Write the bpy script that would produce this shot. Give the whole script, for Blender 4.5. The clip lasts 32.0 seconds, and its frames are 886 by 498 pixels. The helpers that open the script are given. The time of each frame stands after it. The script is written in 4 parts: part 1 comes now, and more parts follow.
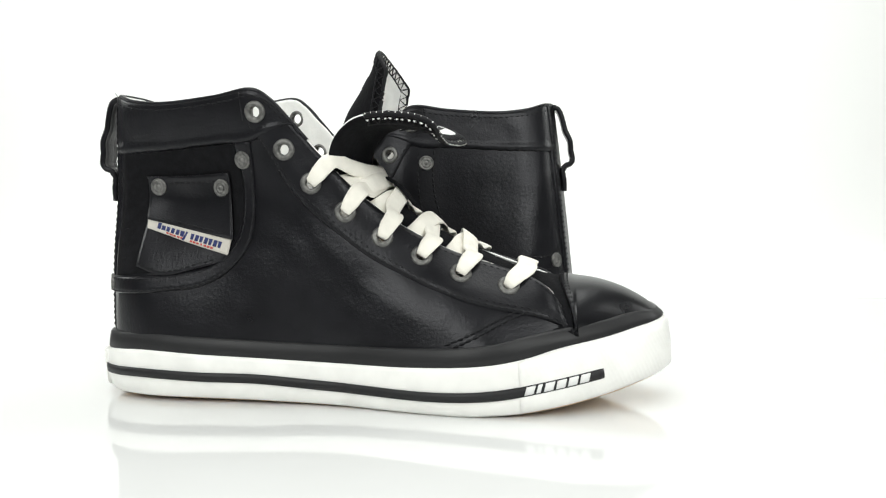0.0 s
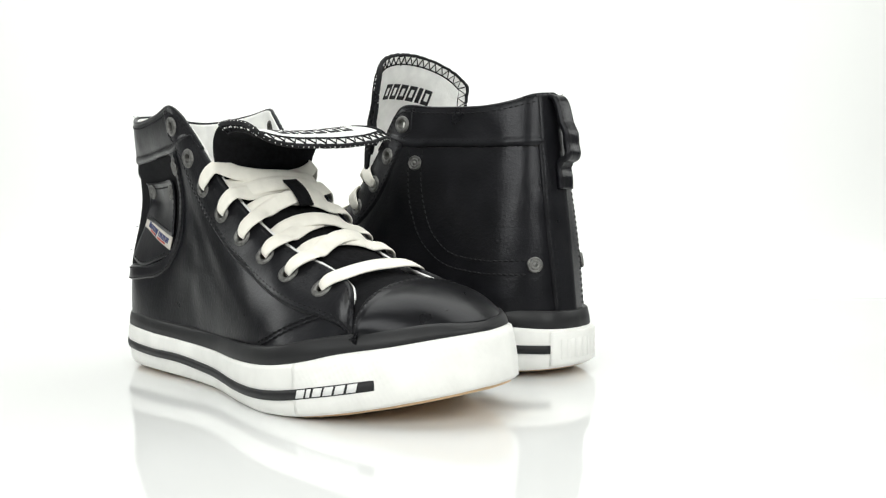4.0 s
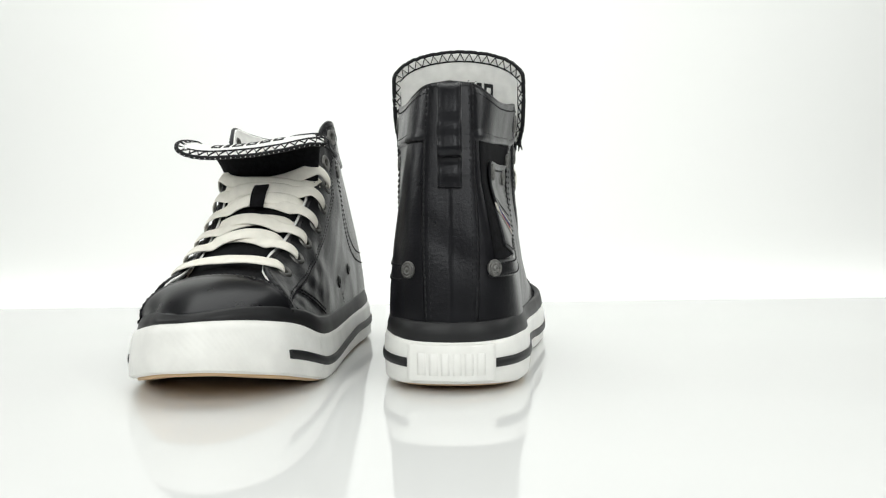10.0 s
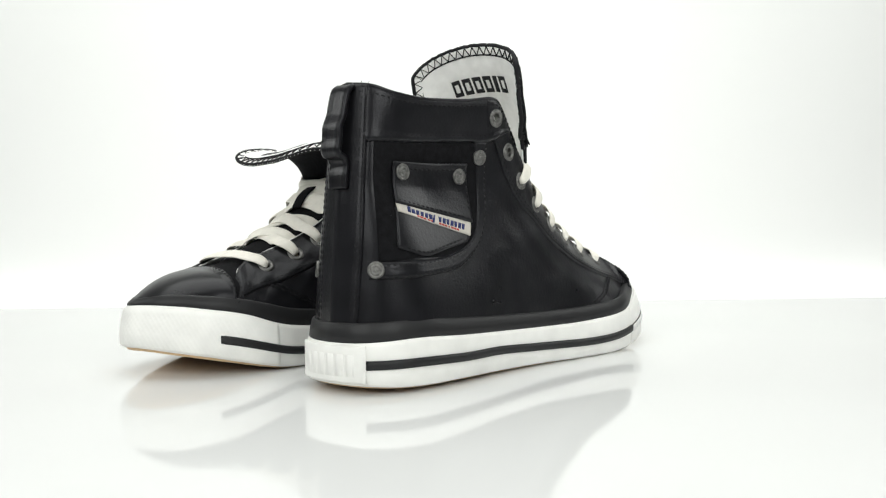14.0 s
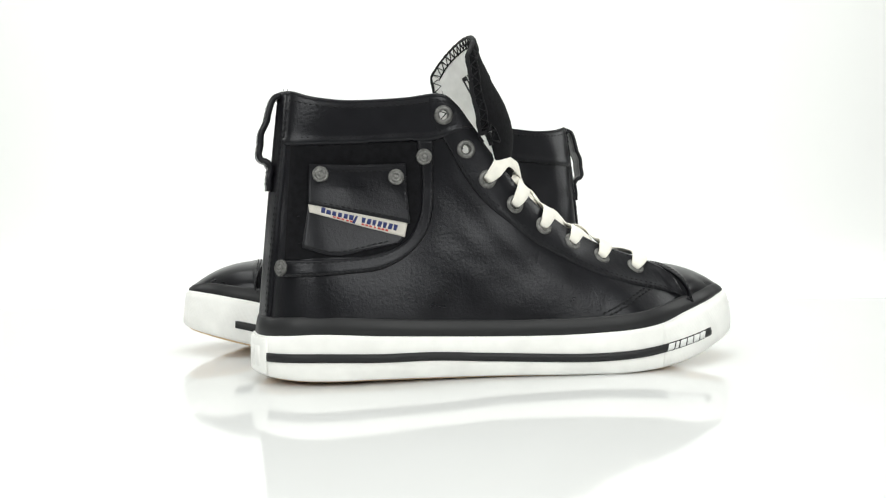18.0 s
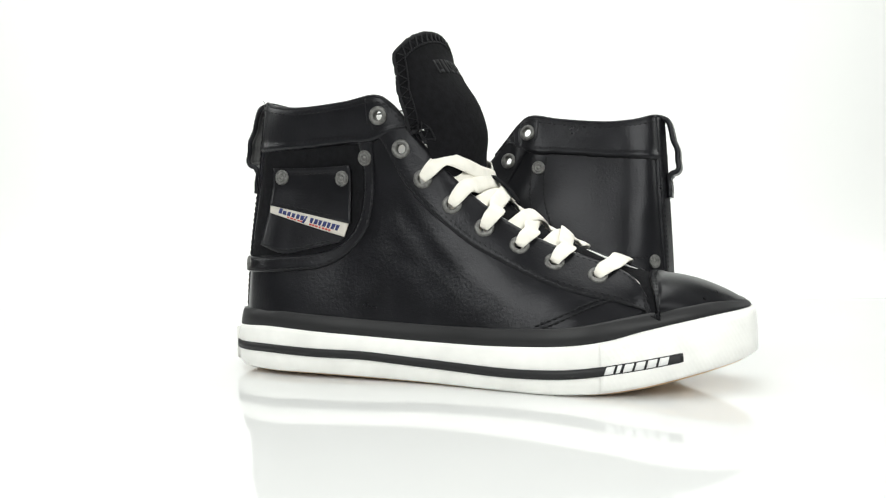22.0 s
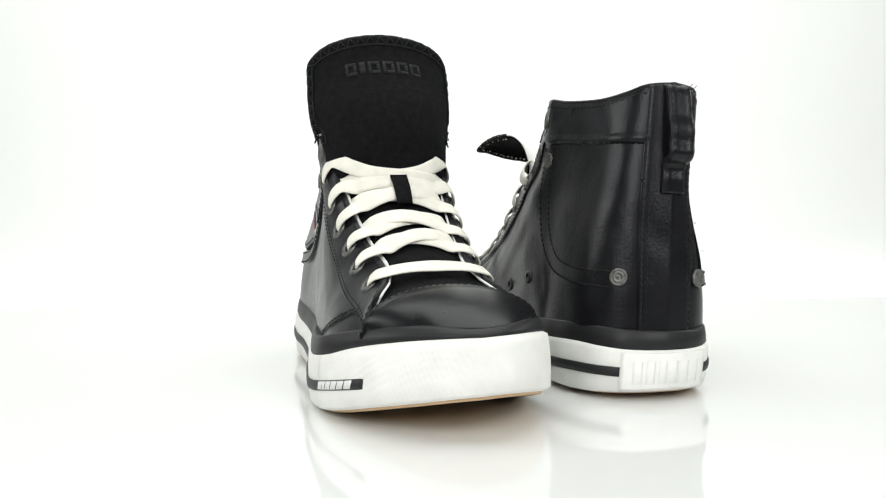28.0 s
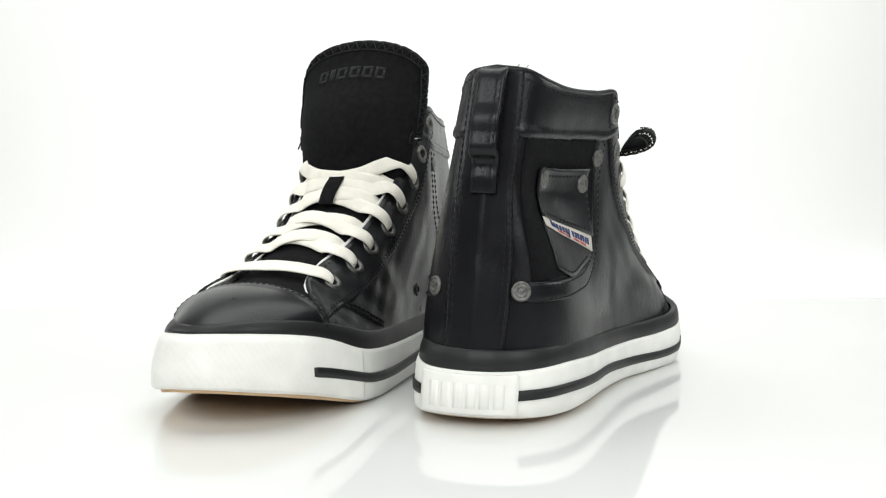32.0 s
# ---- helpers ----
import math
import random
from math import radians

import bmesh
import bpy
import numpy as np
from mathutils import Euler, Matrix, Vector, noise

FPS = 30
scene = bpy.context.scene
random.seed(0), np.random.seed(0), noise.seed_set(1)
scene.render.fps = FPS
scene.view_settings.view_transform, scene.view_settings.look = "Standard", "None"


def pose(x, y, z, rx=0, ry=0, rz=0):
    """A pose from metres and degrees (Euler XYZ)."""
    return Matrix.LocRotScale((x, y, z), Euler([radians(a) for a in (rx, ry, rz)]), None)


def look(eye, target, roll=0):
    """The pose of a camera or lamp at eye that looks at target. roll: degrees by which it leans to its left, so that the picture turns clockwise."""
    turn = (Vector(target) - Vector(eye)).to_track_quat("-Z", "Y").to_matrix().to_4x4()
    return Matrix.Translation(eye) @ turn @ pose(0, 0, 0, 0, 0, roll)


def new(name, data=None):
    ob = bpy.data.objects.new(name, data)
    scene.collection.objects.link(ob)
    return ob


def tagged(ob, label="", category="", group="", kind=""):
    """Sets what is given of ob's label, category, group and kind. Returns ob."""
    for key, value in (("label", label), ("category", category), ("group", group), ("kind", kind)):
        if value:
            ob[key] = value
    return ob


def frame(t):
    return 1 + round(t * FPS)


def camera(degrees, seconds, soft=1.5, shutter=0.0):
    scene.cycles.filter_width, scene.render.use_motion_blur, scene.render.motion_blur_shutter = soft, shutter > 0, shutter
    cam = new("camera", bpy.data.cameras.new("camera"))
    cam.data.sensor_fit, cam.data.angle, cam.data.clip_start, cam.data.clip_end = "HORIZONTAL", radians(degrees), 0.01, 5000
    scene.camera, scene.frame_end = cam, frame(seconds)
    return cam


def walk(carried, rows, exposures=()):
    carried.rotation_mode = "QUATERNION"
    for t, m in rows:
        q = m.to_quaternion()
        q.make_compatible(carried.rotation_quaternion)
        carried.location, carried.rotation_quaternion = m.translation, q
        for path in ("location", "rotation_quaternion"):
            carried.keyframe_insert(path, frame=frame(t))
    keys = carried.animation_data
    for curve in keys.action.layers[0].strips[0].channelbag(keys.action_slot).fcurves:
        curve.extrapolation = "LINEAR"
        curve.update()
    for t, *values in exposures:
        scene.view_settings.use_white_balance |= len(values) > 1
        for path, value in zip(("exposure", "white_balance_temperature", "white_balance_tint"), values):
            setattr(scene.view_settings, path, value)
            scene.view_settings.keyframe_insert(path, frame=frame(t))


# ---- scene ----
# A pair of high-top sneakers turning on a white glossy studio floor; the camera stands still.
cam = camera(53.0, 32.0, soft=1.2)
EYE = (0.0, -0.56, 0.0939)
VIEW = look(EYE, (EYE[0] + 0.030130, EYE[1] + 0.998719, EYE[2] - 0.040655), -0.59)
walk(cam, [(0.0, VIEW), (32.0, VIEW)],
     [(0.0, -0.23), (3.0, -0.25), (7.0, -0.32), (9.0, -0.43), (10.0, -0.48), (12.0, -0.48), (14.5, -0.4), (17.0, -0.29), (25.0, -0.26), (28.0, -0.33), (30.0, -0.42), (31.0, -0.43), (32.0, -0.33)])

# ---------------------------------------------------------------- light
world = bpy.data.worlds.new("studio")
scene.world = world
world.use_nodes = True
world.node_tree.nodes["Background"].inputs[0].default_value = (1.0, 1.0, 1.0, 1.0)
world.node_tree.nodes["Background"].inputs[1].default_value = 0.01


def softbox(name, eye, target, wide, high, power, colour=(0.978, 1.0, 0.966)):
    data = bpy.data.lights.new(name, "AREA")
    data.shape, data.size, data.size_y = "RECTANGLE", wide, high
    data.energy, data.color = power, colour
    ob = new(name, data)
    ob.matrix_world = look(eye, target)
    return ob


softbox("overhead_softbox", (0.0, 0.18, 1.4), (0.0, 0.14, 0.0), 1.7, 1.3, 23.5)
softbox("front_softbox", (-0.62, -1.15, 0.72), (0.0, 0.0, 0.05), 0.7, 0.7, 11.6)
softbox("front_softbox", (0.62, -1.15, 0.72), (0.0, 0.0, 0.05), 0.7, 0.7, 11.2)
softbox("side_softbox", (-1.15, 0.12, 0.62), (0.0, -0.05, 0.08), 0.5, 0.45, 4.2)
softbox("side_softbox", (1.15, 0.12, 0.62), (0.0, -0.02, 0.08), 0.5, 0.45, 4.2)
# added fill lamp, out of view, that evens out the paper's white
softbox("backdrop_fill", (0.0, 0.85, 1.35), (0.0, 1.93, 0.55), 4.2, 0.4, 32.0)


# ---------------------------------------------------------------- materials
def material(name, colour, rough=0.5, metal=0.0, spec=0.5):
    m = bpy.data.materials.new(name)
    m.use_nodes = True
    b = m.node_tree.nodes["Principled BSDF"]
    b.inputs["Base Color"].default_value = (*colour, 1)
    b.inputs["Roughness"].default_value = rough
    b.inputs["Metallic"].default_value = metal
    b.inputs["Specular IOR Level"].default_value = spec
    return m


def node(m, kind, **props):
    n = m.node_tree.nodes.new(kind)
    for key, value in props.items():
        if key in n.inputs:
            n.inputs[key].default_value = value
    return n


def link(m, a, ao, b, bi):
    m.node_tree.links.new(a.outputs[ao], b.inputs[bi])


def coords(m, scale=(1, 1, 1)):
    tc = node(m, "ShaderNodeTexCoord")
    mp = node(m, "ShaderNodeMapping")
    mp.inputs["Scale"].default_value = scale
    link(m, tc, "Object", mp, "Vector")
    return mp


def noise_tex(m, src, scale, detail=3.0):
    n = node(m, "ShaderNodeTexNoise")
    n.inputs["Scale"].default_value, n.inputs["Detail"].default_value = scale, detail
    link(m, src, "Vector", n, "Vector")
    return n


def mix_colour(m, fac, fo, a, b):
    r = node(m, "ShaderNodeValToRGB")
    r.color_ramp.elements[0].position, r.color_ramp.elements[1].position = 0.3, 0.72
    r.color_ramp.elements[0].color, r.color_ramp.elements[1].color = (*a, 1), (*b, 1)
    link(m, fac, fo, r, "Fac")
    link(m, r, "Color", m.node_tree.nodes["Principled BSDF"], "Base Color")
    return r


def rough_from(m, fac, fo, lo, hi):
    r = node(m, "ShaderNodeMapRange")
    r.inputs["To Min"].default_value, r.inputs["To Max"].default_value = lo, hi
    link(m, fac, fo, r, "Value")
    link(m, r, "Result", m.node_tree.nodes["Principled BSDF"], "Roughness")


def bumps(m, layers):
    """layers: (node, output, strength, distance), chained from coarse to fine."""
    last = None
    for tex, out, strength, distance in layers:
        b = node(m, "ShaderNodeBump")
        b.inputs["Strength"].default_value, b.inputs["Distance"].default_value = strength, distance
        link(m, tex, out, b, "Height")
        if last is not None:
            link(m, last, "Normal", b, "Normal")
        last = b
    link(m, last, "Normal", m.node_tree.nodes["Principled BSDF"], "Normal")


def leather(name, colour, rough, grainy=0.2, fold=1.0):
    m = material(name, colour, rough, spec=0.5)
    m.node_tree.nodes["Principled BSDF"].inputs["Specular Tint"].default_value = (0.47, 0.47, 0.49, 1)
    c = coords(m)
    grain = node(m, "ShaderNodeTexVoronoi")
    grain.feature = "DISTANCE_TO_EDGE"
    grain.inputs["Scale"].default_value = 1000
    link(m, c, "Vector", grain, "Vector")
    soft_wave = noise_tex(m, c, 20, 1)
    soft_wave.inputs["Distortion"].default_value = 0.6
    crease = noise_tex(m, c, 55, 3)
    crease.inputs["Distortion"].default_value = 1.4
    pebble = noise_tex(m, c, 640, 3)
    cloud = noise_tex(m, c, 60, 5)
    mix_colour(m, cloud, "Fac", tuple(v * 0.8 for v in colour), tuple(v * 1.25 for v in colour))
    rough_from(m, cloud, "Fac", rough - 0.07, rough + 0.08)
    bumps(m, [(soft_wave, "Fac", 0.45 * fold, 0.005), (crease, "Fac", 0.09 * fold, 0.0018), (pebble, "Fac", grainy, 0.0004), (grain, "Distance", 0.5 * grainy, 0.0003)])
    return m


def twill(name, colour, scale=900):
    m = material(name, colour, 0.95, spec=0.15)
    c = coords(m)
    c.inputs["Rotation"].default_value = (0.0, 0.6, 0.3)
    w = noise_tex(m, c, scale, 2)
    n = noise_tex(m, c, 300, 4)
    mix_colour(m, n, "Fac", tuple(v * 0.7 for v in colour), tuple(v * 1.5 for v in colour))
    bumps(m, [(n, "Fac", 0.4, 0.0006), (w, "Fac", 0.6, 0.0004)])
    return m


def cloth(name, colour, weave=1400, rough=0.9):
    m = material(name, colour, rough, spec=0.2)
    c = coords(m)
    w = noise_tex(m, c, weave, 2)
    n = noise_tex(m, c, 140, 4)
    mix_colour(m, n, "Fac", tuple(v * 0.92 for v in colour), tuple(min(1, v * 1.05) for v in colour))
    bumps(m, [(n, "Fac", 0.3, 0.0006), (w, "Fac", 0.5, 0.0003)])
    return m


def rubber(name, colour, rough, texture=0.0, spec=0.45):
    m = material(name, colour, rough, spec=spec)
    c = coords(m)
    n = noise_tex(m, c, 60, 5)
    f = noise_tex(m, c, 700, 3)
    mix_colour(m, n, "Fac", tuple(v * 0.93 for v in colour), tuple(min(1, v * 1.05) for v in colour))
    rough_from(m, n, "Fac", rough - 0.06, rough + 0.1)
    layers = [(n, "Fac", 0.15, 0.0008), (f, "Fac", 0.12, 0.0002)]
    if texture:
        k = node(m, "ShaderNodeTexVoronoi")
        k.inputs["Scale"].default_value = 430
        k.inputs["Randomness"].default_value = 0.05
        turned = coords(m)
        turned.inputs["Rotation"].default_value = (radians(45), radians(45), 0.0)
        link(m, turned, "Vector", k, "Vector")
        layers.append((k, "Distance", texture, 0.0008))
    bumps(m, layers)
    return m


LEATHER = leather("black_leather", (0.0074, 0.0074, 0.0089), 0.3, 0.33)
TOE_LEATHER = leather("toe_leather", (0.0074, 0.0074, 0.0086), 0.29, 0.12, 0.25)
BLACK_RUBBER = rubber("black_rubber", (0.012, 0.012, 0.0132), 0.45, spec=0.36)
WHITE_RUBBER = rubber("white_rubber", (0.88, 0.875, 0.845), 0.42)
TOE_RUBBER = rubber("textured_white_rubber", (0.88, 0.875, 0.845), 0.45, 0.22)
GUM = rubber("gum_rubber", (0.66, 0.46, 0.27), 0.6)
TWILL = twill("black_twill", (0.0055, 0.0055, 0.0065))
LINING = cloth("white_lining", (0.87, 0.87, 0.85), 900)
LACE = cloth("cream_cotton", (0.88, 0.85, 0.77), 1500)
THREAD = material("black_thread", (0.004, 0.004, 0.0055), 0.65, spec=0.3)
LABEL_CLOTH = cloth("label_cloth", (0.56, 0.53, 0.48), 1800)
BLUE_PRINT = material("blue_print", (0.02, 0.03, 0.12), 0.8)
RED_PRINT = material("red_print", (0.45, 0.06, 0.05), 0.8)
BLACK_PRINT = material("black_print", (0.012, 0.012, 0.014), 0.8)
WHITE_PRINT = material("white_print", (0.78, 0.78, 0.77), 0.6)
METAL = material("aged_nickel", (0.27, 0.265, 0.25), 0.42, 1.0)
_c = coords(METAL)
_n = noise_tex(METAL, _c, 500, 4)
mix_colour(METAL, _n, "Fac", (0.1, 0.1, 0.096), (0.25, 0.246, 0.236))
rough_from(METAL, _n, "Fac", 0.42, 0.62)

DARK_METAL = material("dark_metal", (0.07, 0.07, 0.07), 0.45, 1.0)
ACRYLIC = material("white_acrylic", (0.77, 0.775, 0.77), 0.055, spec=0.3)
_n = noise_tex(ACRYLIC, coords(ACRYLIC), 3.0, 3)
rough_from(ACRYLIC, _n, "Fac", 0.045, 0.075)
DARK_WALL = material("dark_surround", (0.04, 0.04, 0.042), 0.9, spec=0.2)
_n = noise_tex(DARK_WALL, coords(DARK_WALL), 30, 4)
mix_colour(DARK_WALL, _n, "Fac", (0.035, 0.035, 0.037), (0.05, 0.05, 0.052))
PAPER = material("white_paper", (0.915, 0.92, 0.91), 0.9, spec=0.2)
_n = noise_tex(PAPER, coords(PAPER), 40, 4)
bumps(PAPER, [(_n, "Fac", 0.05, 0.001)])


# ---------------------------------------------------------------- mesh helpers
def mesh(name, verts, faces, mat, smooth=True):
    me = bpy.data.meshes.new(name)
    me.from_pydata(np.asarray(verts, float).tolist(), [], [tuple(f) for f in faces])
    bm = bmesh.new()
    bm.from_mesh(me)
    bmesh.ops.recalc_face_normals(bm, faces=bm.faces)
    bm.to_mesh(me)
    bm.free()
    if smooth:
        me.polygons.foreach_set("use_smooth", [True] * len(me.polygons))
    me.materials.append(mat)
    return me


def grid_faces(n, m, off=0, wrap_n=False, wrap_m=False):
    out = []
    for i in range(n if wrap_n else n - 1):
        for j in range(m if wrap_m else m - 1):
            a, b = i, (i + 1) % n
            c, d = j, (j + 1) % m
            out.append((off + a * m + c, off + b * m + c, off + b * m + d, off + a * m + d))
    return out


def hermite(keys, u):
    """Smooth curve through rows of keys (first column the parameter) at the parameters u."""
    k = np.asarray(keys, float)
    t, p = k[:, 0], k[:, 1:]
    m = np.zeros_like(p)
    d = np.diff(p, axis=0) / np.diff(t)[:, None]
    m[1:-1] = (d[:-1] * np.diff(t)[1:, None] + d[1:] * np.diff(t)[:-1, None]) / (t[2:] - t[:-2])[:, None]
    m[0], m[-1] = d[0], d[-1]
    u = np.clip(np.atleast_1d(np.asarray(u, float)), t[0], t[-1])
    i = np.clip(np.searchsorted(t, u, "right") - 1, 0, len(t) - 2)
    h = (t[i + 1] - t[i])[:, None]
    s = ((u - t[i])[:, None]) / h
    r = ((2 * s**3 - 3 * s**2 + 1) * p[i] + (s**3 - 2 * s**2 + s) * h * m[i]
         + (-2 * s**3 + 3 * s**2) * p[i + 1] + (s**3 - s**2) * h * m[i + 1])
    return r


def along(points, n):
    """n points evenly spaced on the smooth curve through points."""
    p = np.asarray(points, float)
    t = np.r_[0, np.cumsum(np.linalg.norm(np.diff(p, axis=0), axis=1))]
    fine = hermite(np.c_[t, p], np.linspace(0, t[-1], max(200, 4 * n)))
    s = np.r_[0, np.cumsum(np.linalg.norm(np.diff(fine, axis=0), axis=1))]
    w = np.linspace(0, s[-1], n)
    return np.stack([np.interp(w, s, fine[:, c]) for c in range(p.shape[1])], 1)


def unit(v):
    v = np.asarray(v, float)
    return v / np.maximum(np.linalg.norm(v, axis=-1, keepdims=True), 1e-12)


# ---------------------------------------------------------------- setting
def studio():
    # seamless paper, and a glossy acrylic plate lying on it
    prof = [(y, -0.004) for y in np.linspace(-0.45, 1.0, 8)] + [tuple(q) for q in along([(1.0, -0.004), (1.2, 0.0), (1.45, 0.03), (1.66, 0.1), (1.82, 0.24), (1.9, 0.45), (1.93, 0.8), (1.93, 2.0)], 60)[1:]]
    v = [(x, y, z) for y, z in prof for x in np.linspace(-1.9, 2.0, 9)]
    sweep = new("backdrop", mesh("backdrop", v, grid_faces(len(prof), 9), PAPER))
    tagged(sweep, "seamless white paper sweeping up behind the shoes", "backdrop", kind="structure")
    x1, y0, y1 = 1.1, -0.44, 0.36
    v, f = [], []
    for d, z in ((0.0, -0.004), (0.0, -0.001), (0.0009, 0.0)):
        v += [(-x1 + d, y0 + d, z), (x1 - d, y0 + d, z), (x1 - d, y1 - d, z), (-x1 + d, y1 - d, z)]
    for k in (0, 4):
        f += [(k + q, k + (q + 1) % 4, k + 4 + (q + 1) % 4, k + 4 + q) for q in range(4)]
    f.append((8, 9, 10, 11))
    plate = new("floor", mesh("floor", v, f, ACRYLIC, False))
    tagged(plate, "glossy white acrylic plate under the shoes", "floor", kind="structure")

    def slab(name, a, b, label):
        (x0, y0, z0), (x1, y1, z1) = a, b
        v = [(x, y, z) for x in (x0, x1) for y in (y0, y1) for z in (z0, z1)]
        f = [(0, 1, 3, 2), (4, 6, 7, 5), (0, 4, 5, 1), (2, 3, 7, 6), (0, 2, 6, 4), (1, 5, 7, 3)]
        tagged(new(name, mesh(name, v, f, DARK_WALL, False)), label, "wall", kind="structure")

    # unseen enclosure, added dark so that the leather's reflections stay black
    slab("ground", (-2.3, -2.5, -0.06), (2.3, 2.05, -0.015), "unseen dark ground added under the set")
    slab("wall_west", (-2.3, -2.5, -0.05), (-2.2, 2.0, 2.0), "unseen dark wall added around the set")
    slab("wall_east", (2.2, -2.5, -0.05), (2.3, 2.0, 2.0), "unseen dark wall added around the set")
    slab("wall_south", (-2.3, -2.5, -0.05), (2.3, -2.4, 2.0), "unseen dark wall added around the set")
    slab("wall_north", (-2.3, 2.0, -0.05), (2.3, 2.1, 2.0), "unseen dark wall added around the set")
    slab("ceiling", (-2.3, -2.5, 2.0), (2.3, 2.05, 2.1), "unseen dark ceiling added over the set")


# ---------------------------------------------------------------- the shoe's sizes, in millimetres
# x from the heel to the toe, y to the shoe's inner side, z up
OUTLINE = [(-7, 0), (-5.5, -12), (-1, -22), (9, -32), (28, -39.8), (55, -43.6), (90, -44.5), (130, -47.5), (170, -55.5),
           (205, -59.5), (226, -57), (246, -51), (264, -41.5), (281.5, -28), (294.8, -12.5), (298.8, 4), (295, 20), (284, 33),
           (268, 43.5), (250, 48.5), (228, 51), (205, 50), (170, 46), (130, 42), (90, 40), (55, 40), (28, 37.5), (9, 30.5),
           (-1, 22), (-5.5, 12), (-7, 0)]
LOOP_N = 300
LOOP = along(OUTLINE, LOOP_N + 1)[:-1]
_t = unit(np.roll(LOOP, -1, 0) - np.roll(LOOP, 1, 0))
LOOP_OUT = np.stack([-_t[:, 1], _t[:, 0]], 1) * -1.0      # outward in plan
if (LOOP_OUT[0] @ np.array([-1.0, 0.0])) < 0:
    LOOP_OUT = -LOOP_OUT


def of_x(keys):
    return lambda x: hermite(keys, np.clip(x, keys[0][0], keys[-1][0]))[:, 0]


SOLE_TOP = of_x([(-7, 24.3), (26, 26), (58, 24.2), (90, 22.6), (137, 21.0), (183, 21.6), (214, 23.8), (229, 26.2), (245, 30.2), (270, 35.4), (285, 38.0), (300, 40.2)])
SOLE_LOW = of_x([(-7, 2.6), (12, 1.0), (60, 0.3), (120, -1.1), (160, -1.9), (205, -2.0), (223, -0.7), (245, 3.0), (270, 8.6), (290, 13.4), (300, 16.2)])
SOLE_BASE = of_x([(-7, 1.4), (10, 0.2), (60, -0.7), (120, -2.1), (150, -2.6), (205, -2.6), (225, -1.4), (245, 1.6), (270, 7.0), (300, 14.2)])
FOX_TOP = of_x([(-7, 34.5), (26, 35.6), (58, 33.6), (90, 31.6), (121, 30.4), (152, 30), (183, 30.6), (214, 33), (230, 35.8), (245, 38.4), (270, 42.2), (290, 43.9), (300, 43.2)])
STRIPE_Z = of_x([(-7, 13.2), (27, 13.4), (58, 12.3), (90, 11.8), (121, 9.9), (150, 8.6), (183, 7.8), (214, 9.6), (237, 13.2), (264, 18)])

# pairs of points at the foot of the upper and on its top edge, from the heel to the lace end
FOOT_OUTER = [(-2, 0), (5, -21.5), (22, -35), (48, -39.8), (80, -40.3), (105, -41), (120, -42.5), (135, -44.5), (150, -47), (170, -49.5),
              (190, -51.5), (210, -52.5), (228, -47.5), (240, -41.8), (246, -38.8), (250, -37)]
FOOT_INNER = [(-2, 0), (5, 21), (22, 33), (48, 36), (80, 36.2), (105, 37), (120, 37.8), (135, 38.8), (150, 40.3), (170, 42.5),
              (190, 44.8), (210, 46.6), (228, 46.8), (240, 45.2), (246, 44), (250, 43)]
TOP_EDGE = [(11, 0, 160), (16, -13, 158.6), (27, -20.5, 155), (46, -26, 153), (75, -32, 154.4), (95, -35.8, 156.8), (104.5, -35, 152),
            (114, -33.5, 141), (128, -32.5, 124), (146, -30, 104.5), (168, -27.5, 87), (192, -25, 74), (214, -22.5, 66), (230, -24.5, 60.5),
            (240.5, -31.5, 53.5), (246.5, -38, 39.5)]
BULGE = of_x([(0, 0.5), (1, 0), (2, -3.2), (3, -4.8), (4, -4), (5, -2), (6, -0.5), (7, 0.5), (8, 1), (10, 2.5), (12, 2.4), (14, 1.2), (15, 0.3)])
DIP = of_x([(0, 0), (1, -1.2), (2, -3.6), (3, -4.4), (4, -4.0), (5, -3.2), (6, -2.8), (7, -2.4), (8, -1.8), (10, -0.4), (11, 0), (15, 0)])
LOW_RISE = of_x([(0, 0), (1, 1.8), (2, 3.4), (3, 3.0), (4, 1.5), (5, 0.2), (6, 0), (15, 0)])
RISE = of_x([(0, 0), (1, 2.2), (2, 5.2), (3, 6.2), (4, 5.2), (5, 3.6), (6, 2.2), (8, 0.6), (10, 0), (15, 0)])
S_MAX = 15.0
_k = np.arange(16.0)


def _fix(side):
    foot = np.array(FOOT_OUTER if side < 0 else FOOT_INNER, float)
    z = FOX_TOP(foot[:, 0]) - 3.0
    low = np.c_[_k, foot, z]
    top = np.array(TOP_EDGE, float)
    if side > 0:
        top[:, 1] *= -0.96
    return low, np.c_[_k, top]


RAILS = {-1: _fix(-1), 1: _fix(1)}


